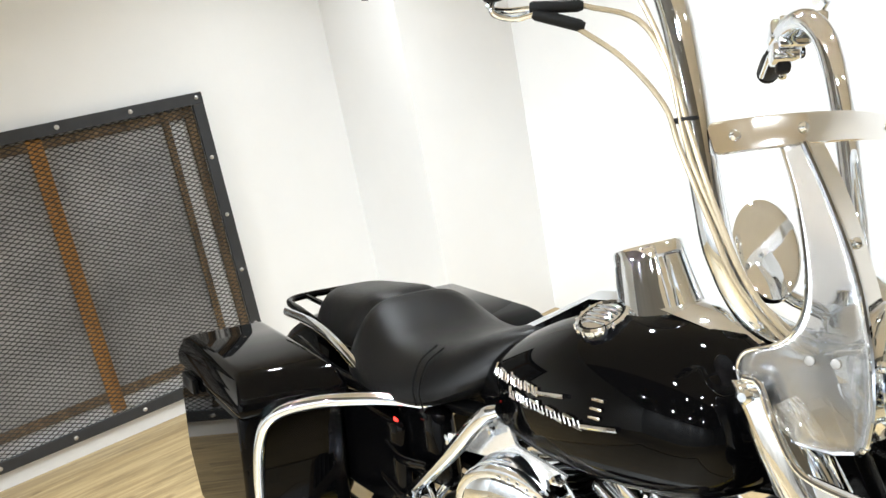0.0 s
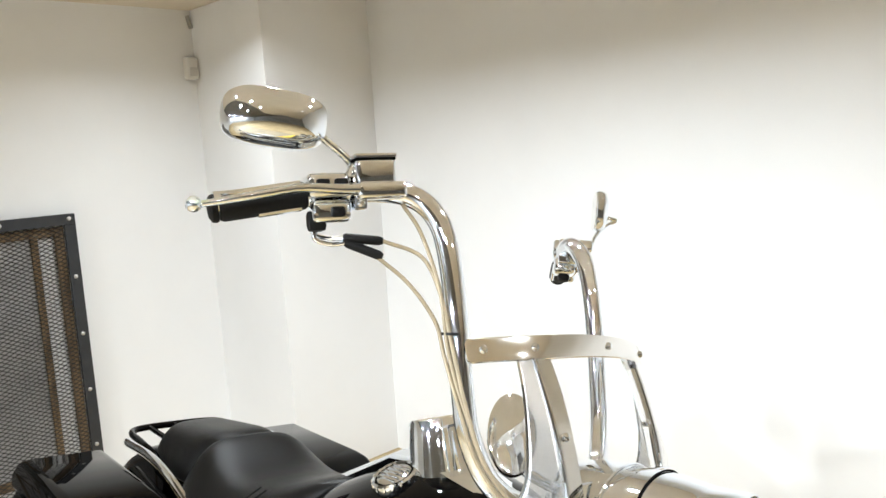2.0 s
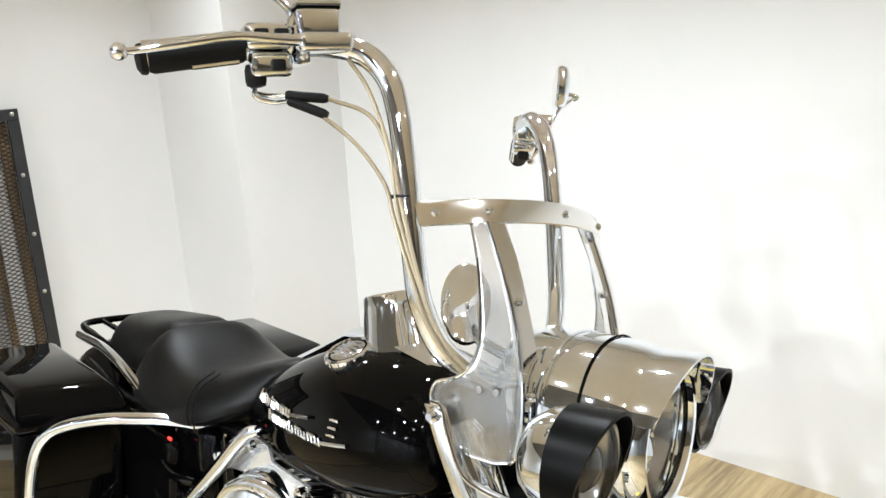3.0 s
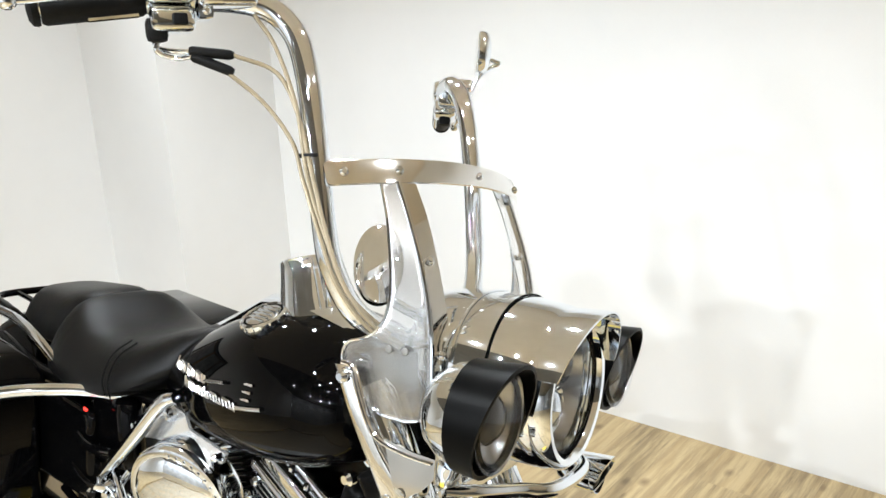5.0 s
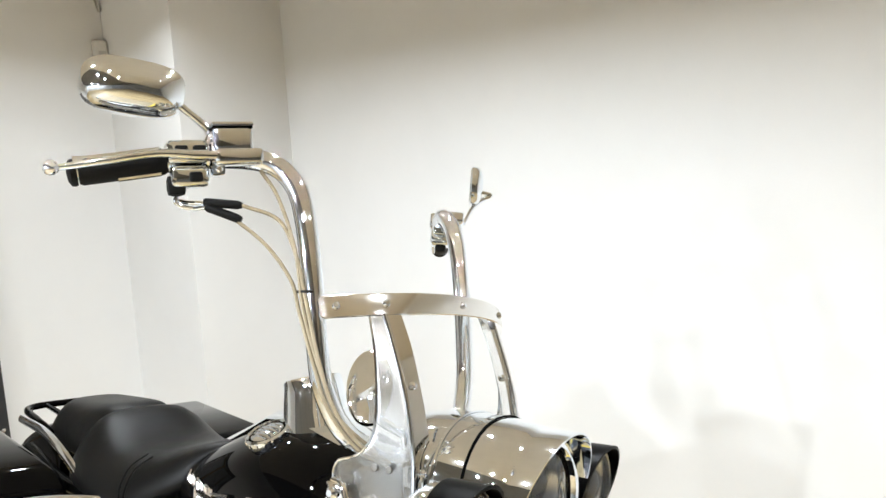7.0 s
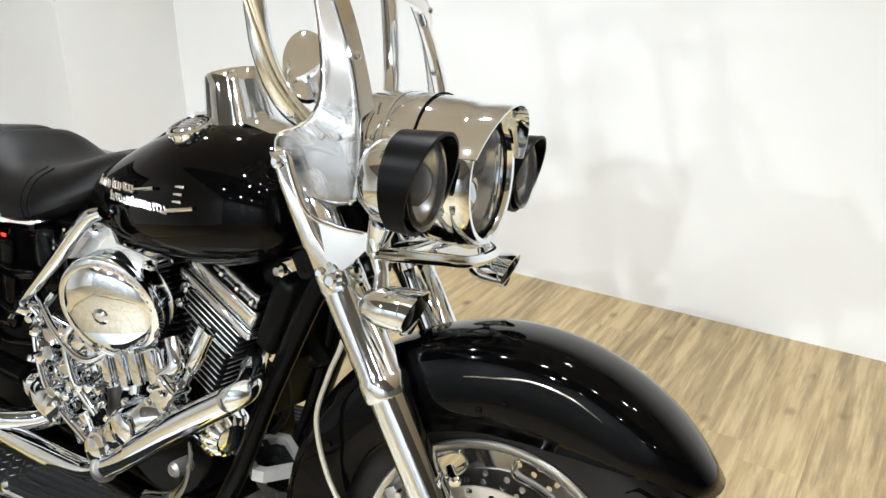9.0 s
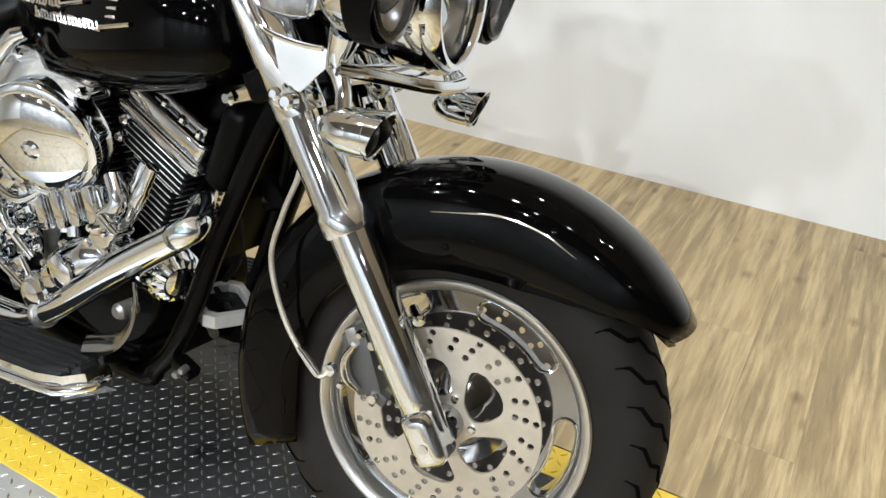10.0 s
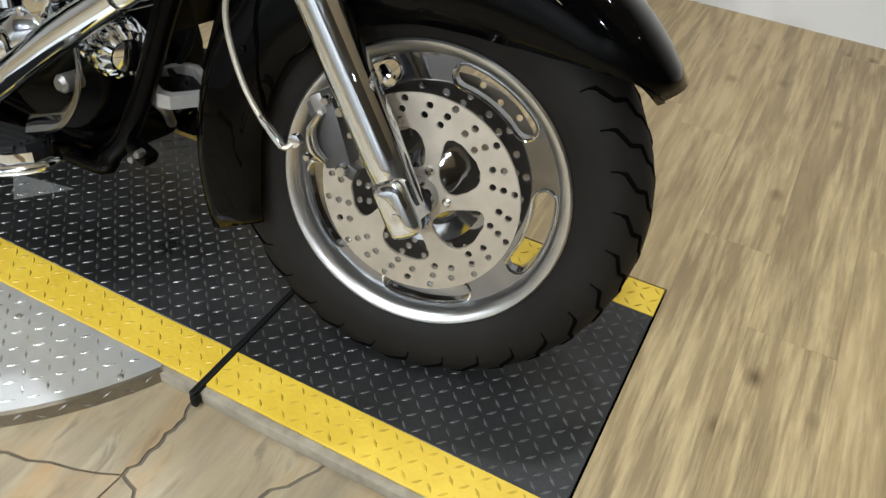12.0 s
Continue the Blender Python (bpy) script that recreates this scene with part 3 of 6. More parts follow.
def tyre_mesh(hub, r=0.32):
    k = r - 0.32
    half = [(0.208, 0.046), (0.2145, 0.05), (0.222, 0.056), (0.24, 0.062), (0.262, 0.065), (0.282, 0.062), (0.298, 0.053), (0.31, 0.038), (0.317, 0.02)]
    prof = [(a + k, b) for a, b in half] + [(0.32 + k, 0)] + [(a + k, -b) for a, b in half[::-1]]
    bm = lathe(prof + [prof[0]], hub, 72, cap=False)
    bmesh.ops.remove_doubles(bm, verts=bm.verts, dist=1e-6)
    return bm


def groove_shade_tubes(hub, r=0.32, n=30):
    """Long kinked dark tubes that run over the shoulder, in place of shaded grooves."""
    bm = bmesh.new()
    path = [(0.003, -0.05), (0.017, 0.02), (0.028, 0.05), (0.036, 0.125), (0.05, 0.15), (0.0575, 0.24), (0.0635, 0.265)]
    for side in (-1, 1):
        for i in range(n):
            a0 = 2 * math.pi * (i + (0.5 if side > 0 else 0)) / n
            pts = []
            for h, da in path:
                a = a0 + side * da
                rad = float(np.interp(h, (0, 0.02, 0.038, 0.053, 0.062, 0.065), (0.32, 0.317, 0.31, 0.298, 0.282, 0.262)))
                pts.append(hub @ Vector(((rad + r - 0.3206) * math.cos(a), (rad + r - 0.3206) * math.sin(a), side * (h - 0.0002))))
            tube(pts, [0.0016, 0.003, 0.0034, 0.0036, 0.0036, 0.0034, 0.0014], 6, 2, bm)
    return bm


def rim_mesh(hub):
    half = [(0.2135, 0.052), (0.2145, 0.056), (0.2115, 0.0585), (0.207, 0.0578), (0.2, 0.053), (0.1965, 0.048), (0.193, 0.038), (0.1905, 0.02)]
    prof = half + [(a, -b) for a, b in half[::-1]]
    return lathe(prof + [(0.21, -0.05), (0.2, 0.0), (0.21, 0.05), half[0]], hub, 72, cap=False)


wheel = tagged(front("front_wheel", rim_mesh(HUB), RIM, "polished slotted disc wheel"), "")
part("tyre", tyre_mesh(HUB, 0.316), RUBBER, wheel, "black rubber tyre with zigzag tread")
# groove shade is put on as near-black tubes, nothing is cut into the tyre
part("groove_shade", groove_shade_tubes(HUB, 0.316), DARK, wheel, "dark zigzag tubes standing in for shaded tread grooves")["kind"] = "stuff"
slots = [round_slot(0.158, 0.186, c - 18, c + 18) for c in (-11, 61, 133, 205, 277)]
part("wheel_disc", sheet([ring2d(0.195, 60)] + slots, 0.016, HUB @ Matrix.Translation((0, 0, 0.016))), WHEEL, wheel, "polished slotted wheel disc")
for c in (-11, 61, 133, 205, 277):
    lip = round_slot(0.1545, 0.1895, c - 18, c + 18)
    lip_pts = [HUB @ Vector((x, y, 0.033)) for x, y in lip]
    part("slot_lip", tube(lip_pts + [lip_pts[0]], 0.0019, 6, 1), CHROME, wheel)
part("hub", lathe([(0.05, -0.06), (0.052, -0.03), (0.075, 0.0), (0.09, 0.018), (0.092, 0.03), (0.06, 0.045), (0.048, 0.06), (0.03, 0.066), (0.03, 0.1)], HUB, 32), WHEEL, wheel)
for side, name in ((1, "brake_disc"), (-1, "brake_disc")):
    holes = []
    for i in range(24):
        a = 2 * math.pi * i / 24
        for k, rr in enumerate((0.1385, 0.124, 0.1095) if i % 2 else (0.1315, 0.117)):
            b = a + k * 0.05
            holes.append(ring2d(0.0052, 10, rr * math.cos(b), rr * math.sin(b)))
    for i in range(5):
        c = 72 * i + 43
        window_ = []
        for j in range(18):
            a = 2 * math.pi * j / 18
            rr = 0.071 + 0.031 * math.copysign(abs(math.sin(a)) ** 0.65, math.sin(a))
            th = radians(c + 26 * math.copysign(abs(math.cos(a)) ** 0.65, math.cos(a)) + 260 * (rr - 0.071))
            window_.append((rr * math.cos(th), rr * math.sin(th)))
        holes.append(window_)
    rotor = part(name, sheet([ring2d(0.146, 60)] + holes + [ring2d(0.03, 20)], 0.005, HUB @ Matrix.Translation((0, 0, 0.066 if side > 0 else -0.071))), BRUSHED, wheel, "drilled steel brake disc")
    if side > 0:
        for i in range(5):
            a = radians(72 * i + 2)
            part("bolt", lathe([(0.0065, 0), (0.0065, 0.004), (0.004, 0.006), (0, 0.006)], HUB @ Matrix.Translation((0.043 * math.cos(a), 0.043 * math.sin(a), 0.071)), 10), CHROME, rotor)

# fork legs
RAKE = Vector((-0.246, 0, 0.422))


def fork_at(s, y):
    return AX + RAKE * s + Vector((0, y, 0))


for sy in (-1, 1):
    y = sy * 0.118
    leg = front("fork_leg", tube([fork_at(-0.03, y), fork_at(0.1, y), fork_at(0.18, y), fork_at(0.66, y)], [0.026, 0.029, 0.031, 0.0315], 20, 4), CHROME, "polished chrome fork leg")
    part("slider_cover", lathe([(0.036, 0), (0.0375, 0.004), (0.0375, 0.03), (0.0345, 0.036), (0.0345, 0.235)], along(fork_at(0.64, y), fork_at(1.0, y)), 24), CHROME, leg, "chrome fork cover")
    part("axle_clamp", box((0.066, 0.05, 0.084), along(fork_at(0.0, y), fork_at(0.3, y)) @ Matrix.Translation((0.008, 0, 0.008)), 0.02, 4), CHROME, leg)
    part("axle_nut", lathe([(0.019, 0), (0.019, 0.008), (0.016, 0.012), (0.008, 0.013), (0.007, 0.018), (0, 0.018)], pose(AX.x, sy * 0.143, AX.z, 90 if sy < 0 else -90, 0, 0), 6 if sy > 0 else 18), WORN_CHROME, leg)
    part("fender_mount", lathe([(0.007, 0), (0.007, 0.03), (0.009, 0.031), (0.009, 0.036), (0.005, 0.04), (0, 0.04)], along((-0.055, sy * 0.1, 0.495), (-0.03, sy * 0.135, 0.49)), 12), CHROME, leg)

# caliper and hose
caliper = front("brake_caliper", box((0.04, 0.044, 0.098), pose(-0.124, -0.08, 0.39, 0, -22, 0), 0.005, 2), CALIPER, "grey four-piston brake caliper")
part("cover", tube([(-0.135, -0.108, 0.42), (-0.146, -0.11, 0.395), (-0.14, -0.11, 0.368), (-0.122, -0.108, 0.352)], [0.008, 0.0125, 0.0125, 0.008], 12, 5, flat=0.6), STAINLESS, caliper, "polished caliper cover")
for x_, z_, q_ in ((-0.106, 0.428, 0.009), (-0.128, 0.438, 0.007), (-0.098, 0.345, 0.009), (-0.15, 0.352, 0.006), (-0.088, 0.4, 0.006)):
    part("bolt", lathe([(q_, 0), (q_, 0.01), (q_ * 0.7, 0.014), (0, 0.014)], pose(x_, -0.1, z_, 90, 0, 0), 10), WORN_CHROME, caliper)
part("bridge", box((0.02, 0.05, 0.03), pose(-0.142, -0.078, 0.428, 0, -30, 0), 0.004, 2), DULL, caliper)
part("mount_ear", box((0.035, 0.02, 0.02), pose(-0.096, -0.092, 0.345, 0, 25, 0), 0.005, 2), CALIPER, caliper)
hose = front("brake_hose", tube([(-0.168, -0.112, 0.372), (-0.18, -0.118, 0.362), (-0.2, -0.12, 0.378), (-0.245, -0.12, 0.44), (-0.272, -0.12, 0.525), (-0.256, -0.12, 0.6), (-0.236, -0.12, 0.66), (-0.24, -0.1, 0.74)], 0.0042, 8), BRAID, "clear coated braided brake hose")
part("fitting", lathe([(0.006, 0), (0.006, 0.045), (0.0045, 0.05)], along((-0.184, -0.118, 0.363), (-0.222, -0.121, 0.405)), 10), CHROME, hose)
part("banjo", lathe([(0.009, 0), (0.009, 0.012), (0, 0.014)], pose(-0.168, -0.104, 0.373, 90, 0, 0), 12), CHROME, hose)

# front fender: skirted sweep round the axle
INNER = [(36, 0.352), (40, 0.335), (48, 0.3), (58, 0.268), (70, 0.245), (85, 0.235), (105, 0.235), (125, 0.24), (145, 0.25), (165, 0.24), (185, 0.235), (206, 0.25)]


def fender_mesh(steps=44):
    rings = []
    for i in range(steps + 1):
        a = 34 + (203 - 34) * i / steps
        k = 0
        while k < len(INNER) - 2 and INNER[k + 1][0] < a:
            k += 1
        (a0, r0), (a1, r1) = INNER[k], INNER[k + 1]
        rin = r0 + (r1 - r0) * min(max((a - a0) / (a1 - a0), 0), 1)
        tip = min(max((a - 34) / 14, 0), 1) ** 0.5
        w = 0.088 * (0.6 + 0.4 * tip)
        rise = 0.002 * math.sin(radians(a))
        half = [(w * 1.02, rin), (w * 1.02, rin * 0.5 + 0.168), (w, 0.342), (w * 0.94, 0.357), (w * 0.8, 0.368), (w * 0.55, 0.3755), (w * 0.28, 0.3785)]
        prof = half + [(0, 0.379)] + [(-y, r) for y, r in half[::-1]]
        shrink = 1 - 0.04 * min(max((a - 125) / 50, 0), 1)
        prof = [(y, r * shrink if r > 0.335 else r) for y, r in prof]
        c, s = math.cos(radians(a)), math.sin(radians(a))
        rings.append([Vector((AX.x + r * c, y, AX.z + r * s + rise)) for y, r in prof])
    return loft(rings, closed=False, caps=False)


fender = front("front_fender", fender_mesh(), PAINT, "deep skirted gloss black front fender", 50)
mod = fender.modifiers.new("thick", "SOLIDIFY")
mod.thickness, mod.offset = 0.003, -1
# bright steel bead in place of the highlight along the black fender's crease
for sy in (-1, 1):
    part("crease_highlight", tube([(AX.x + r_ * math.cos(radians(a)), sy * 0.0902, AX.z + r_ * math.sin(radians(a))) for a, r_ in ((63, 0.329), (72, 0.333), (82, 0.331), (92, 0.322), (100, 0.319))], [0.0004, 0.0016, 0.0017, 0.0013, 0.0004], 6), STAINLESS, fender, "thin steel bead standing in for the crease highlight")
for ax_, r_ in ((150, 0.31), (160, 0.29), (96, 0.27), (88, 0.285)):
    part("rivet", lathe([(0.006, 0), (0.005, 0.003), (0, 0.004)], pose(AX.x + r_ * math.cos(radians(ax_)), -0.089, AX.z + r_ * math.sin(radians(ax_)), 90, 0, 0), 10), PAINT, fender)

# headlight nacelle
NAC = [(-0.3, 0.955, 0.07, 0.06), (-0.285, 0.948, 0.092, 0.078), (-0.25, 0.938, 0.108, 0.094), (-0.2, 0.928, 0.117, 0.106), (-0.14, 0.921, 0.118, 0.112), (-0.098, 0.918, 0.112, 0.11), (-0.086, 0.918, 0.104, 0.103)]
nac_bm = loft([oval(0, z, ry, rz, x, 40, 2.2) for x, z, ry, rz in NAC], caps=False)
nac_bm.verts.ensure_lookup_table()
nac_bm.faces.new(nac_bm.verts[:40])
nac = front("headlight_nacelle", nac_bm, CHROME, "chrome headlight nacelle")
for x in (-0.205, -0.155):
    part("seam", tube([p for p in oval(0, 0.9225 if x > -0.18 else 0.928, 0.1195, 0.1125 if x > -0.18 else 0.107, x, 40, 2.2)][1:20], 0.0016, 6, 1), DARK if x > -0.18 else CHROME, nac)
lamp_pose = pose(-0.089, 0, 0.914, 0, 90, 0)
trim = part("trim_ring", lathe([(0.084, -0.012), (0.085, 0.012), (0.09, 0.02), (0.098, 0.021), (0.105, 0.014), (0.109, -0.004), (0.108, -0.014)], lamp_pose, 48, cap=False), CHROME, nac, "chrome headlight trim ring")
vis = bmesh.new()
arc = [radians(-75 + 150 * i / 24) for i in range(25)]
outer = [[Vector((-0.09 + d * math.cos(a * 0.62) ** 1.5, q * math.sin(a), 0.916 + q * math.cos(a))) for a in arc] for d, q in ((0.0, 0.11), (0.03, 0.1125), (0.055, 0.1125), (0.055, 0.1095), (0.03, 0.109), (0.0, 0.106))]
loft(outer + [outer[0]], closed=False, caps=False, bm=vis)
part("visor", vis, CHROME, nac, "chrome headlight visor")
part("gasket", lathe([(0.0855, 0.01), (0.0835, 0.014), (0.08, 0.008)], lamp_pose, 48, cap=False), DARK, nac, "black lens gasket")
part("reflector", lathe([(0.088, 0.004), (0.08, -0.02), (0.055, -0.045), (0.02, -0.055), (0, -0.055)], lamp_pose, 36, cap=False), REFLECTOR, nac)
for dy, dz, q in ((-0.028, 0.028, 0.03), (0.03, 0.03, 0.03), (0.0, -0.03, 0.036)):
    part("projector", lathe([(q, -0.04), (q, -0.016), (q * 0.92, -0.008), (q * 0.8, -0.012), (q * 0.6, -0.004), (0, 0.002)], pose(-0.094, dy, 0.914 + dz, 0, 90, 0), 24), CHROME if dz < 0 else DARK_GLASS, nac)
part("glass", lathe([(0.083, 0.012), (0.07, 0.017), (0.04, 0.021), (0, 0.023)], lamp_pose, 36, cap=False), LENS, nac)

# passing lamps
for sy in (-1, 1):
    y, z, x = sy * 0.21, 0.914, -0.09
    p = pose(x, y, z, 0, 90, 0)
    lamp = front("passing_lamp", lathe([(0, -0.085), (0.025, -0.082), (0.045, -0.07), (0.058, -0.05), (0.063, -0.025), (0.063, -0.01)], p, 36, cap=False), CHROME, "chrome passing lamp with a black visor")
    ring = []
    for d0, q in ((-0.03, 0.066), (1.0, 0.0685), (1.0, 0.0635), (-0.012, 0.06)):
        ring.append([Vector((x + (d0 if d0 < 0.5 else 0.014 + 0.018 * math.cos(2 * math.pi * j / 40)), y + q * math.sin(2 * math.pi * j / 40), z + q * math.cos(2 * math.pi * j / 40))) for j in range(40)])
    part("visor", loft(ring + [ring[0]], caps=False), VISOR, lamp, "satin black lamp visor")
    part("reflector", lathe([(0.061, 0.008), (0.05, -0.008), (0.032, -0.022), (0, -0.026)], p, 30, cap=False), REFLECTOR, lamp)
    part("inner_ring", lathe([(0.056, 0.006), (0.052, 0.01), (0.048, 0.006)], p, 30, cap=False), SATIN, lamp)
    part("projector", lathe([(0.03, -0.025), (0.03, -0.004), (0.026, 0.0), (0.02, 0.006), (0, 0.012)], p, 20), DARK_GLASS, lamp)
    part("glass", lathe([(0.061, 0.012), (0.045, 0.018), (0.02, 0.021), (0, 0.022)], p, 30, cap=False), LENS, lamp)
    part("mount", tube([(x - 0.05, y, z - 0.055), (x - 0.06, y * 0.95, 0.835), (x - 0.07, y * 0.85, 0.815)], [0.02, 0.016, 0.018], 12), CHROME, lamp)

# light bar and turn signals
bar = front("light_bar", tube([(-0.15, -0.205, 0.815), (-0.125, -0.17, 0.81), (-0.1, -0.1, 0.8), (-0.075, -0.06, 0.795), (-0.07, 0, 0.793), (-0.075, 0.06, 0.795), (-0.1, 0.1, 0.8), (-0.125, 0.17, 0.81), (-0.15, 0.205, 0.815)], 0.0095, 12), CHROME, "bent chrome lamp bar")
part("bracket", box((0.03, 0.3, 0.02), pose(-0.17, 0, 0.8), 0.004, 2), CHROME, bar)
for sy in (-1, 1):
    y, z, x = sy * 0.2, 0.743, -0.12
    sig = front("turn_signal", lathe([(0, -0.05), (0.012, -0.047), (0.022, -0.036), (0.029, -0.015), (0.031, 0.012), (0.031, 0.026)], pose(x, y, z, 0, 90, 0), 28, cap=False), CHROME, "chrome bullet turn signal")
    vr = []
    for d0, q in ((0.02, 0.0315), (1, 0.0325), (1, 0.029), (0.012, 0.0285)):
        vr.append([Vector((x + (d0 if d0 < 0.5 else 0.032 + 0.014 * math.cos(2 * math.pi * j / 28)), y + q * math.sin(2 * math.pi * j / 28), z + q * math.cos(2 * math.pi * j / 28))) for j in range(28)])
    part("visor", loft(vr + [vr[0]], caps=False), CHROME, sig)
    part("lens", lathe([(0.0285, 0.016), (0.02, 0.022), (0, 0.024)], pose(x, y, z, 0, 90, 0), 20), SATIN, sig, "dark smoked signal lens")
    part("stem", tube([(x - 0.02, y, z + 0.02), (x - 0.025, y * 0.97, z + 0.045), (x - 0.035, y * 0.96, z + 0.07)], [0.011, 0.01, 0.012], 12), CHROME, sig)

# upper fork covers, yokes
for sy in (-1, 1):
    cov = front("fork_cover", lathe([(0.034, 0), (0.036, 0.01), (0.036, 0.06), (0.036, 0.14), (0.034, 0.17), (0.028, 0.185), (0.0, 0.188)], along(fork_at(0.98, sy * 0.118), fork_at(1.4, sy * 0.118)), 24), CHROME, "chrome upper fork cover")
    part("clamp_bolt", lathe([(0.011, 0), (0.011, 0.014), (0.007, 0.018), (0, 0.018)], pose(-0.225, sy * 0.175, 0.762, 90, 0, 0), 12), CHROME, cov)
front("lower_yoke", box((0.06, 0.3, 0.045), pose(-0.285, 0, 0.775, 0, -30, 0), 0.012, 3), FRAME_BLACK, "black lower fork yoke")

# clear screen with polished brackets
STRAP = [(-0.366, -0.2, 1.178), (-0.35, -0.182, 1.182), (-0.309, -0.117, 1.19), (-0.289, -0.03, 1.195), (-0.282, 0.058, 1.195), (-0.283, 0.14, 1.19), (-0.291, 0.2, 1.181), (-0.304, 0.232, 1.173)]
line = spline(STRAP, 5)
screen_line = [p for p in line if p.y > -0.13]
low_line = [Vector((p.x + 0.068, 0.016 + (p.y - 0.016) * 1.02, 1.016 - 0.35 * (p.y - 0.016) ** 2)) for p in screen_line]
shield = part("windshield", loft([low_line, [a.lerp(b, 0.5) + Vector((0.004, 0, 0)) for a, b in zip(low_line, screen_line)], screen_line], closed=False, caps=False), ACRYLIC, bike, "low clear acrylic windshield with polished brackets", STEER)
mod = shield.modifiers.new("thick", "SOLIDIFY")
mod.thickness = 0.003
st = bmesh.new()
rows_ = []
for k, p in enumerate(line):
    d = line[min(k + 1, len(line) - 1)] - line[max(k - 1, 0)]
    n_ = Vector((d.y, -d.x, 0)).normalized()
    half = 0.0165 if k > 1 else (0.0125, 0.0155)[k]
    rows_.append([p + n_ * f + Vector((-0.35 * dz, 0, dz)) for f, dz in ((0.003, -half), (0.0052, -half + 0.002), (0.0052, half - 0.002), (0.003, half))])
loft([[r[c] for r in rows_] for c in (0, 1, 2, 3, 0)], closed=False, caps=False, bm=st)
strap = part("top_strap", st, STAINLESS, shield, "polished steel top strap with rivets")
for x, y, z in (STRAP[1], STRAP[2], STRAP[4], STRAP[6]):
    turn = -42 if y < -0.15 else -22 if y < 0 else 4 if y < 0.1 else 22
    part("rivet", lathe([(0.0068, -0.002), (0.0062, 0.0065), (0.0035, 0.0095), (0, 0.01)], pose(x, y, z, 0, 0, turn) @ pose(0, 0, 0, 0, 78, 0), 14), CHROME, strap)
part("edge_bead", tube(low_line, 0.002, 6, 1), CHROME, shield, "bright lower edge of the screen")

# each bracket is a bent strip: outer face, ridge, front face; it spreads below into a round foot plate
RIDGE = [(-0.303, 1.176), (-0.279, 1.125), (-0.257, 1.072), (-0.2435, 1.03), (-0.237, 1.0), (-0.232, 0.975), (-0.2305, 0.965), (-0.2295, 0.955), (-0.228, 0.935), (-0.227, 0.91), (-0.229, 0.89), (-0.232, 0.873), (-0.24, 0.864)]
OUTER = [(-0.318, 1.172), (-0.301, 1.125), (-0.2885, 1.07), (-0.2835, 1.03), (-0.286, 1.0), (-0.297, 0.979), (-0.317, 0.966), (-0.342, 0.957), (-0.352, 0.938), (-0.345, 0.912), (-0.326, 0.887), (-0.296, 0.869), (-0.258, 0.861)]
INNER_EDGE = [(-0.294, 1.178), (-0.27, 1.131), (-0.249, 1.076), (-0.229, 1.012), (-0.216, 0.95), (-0.211, 0.905), (-0.216, 0.88)]
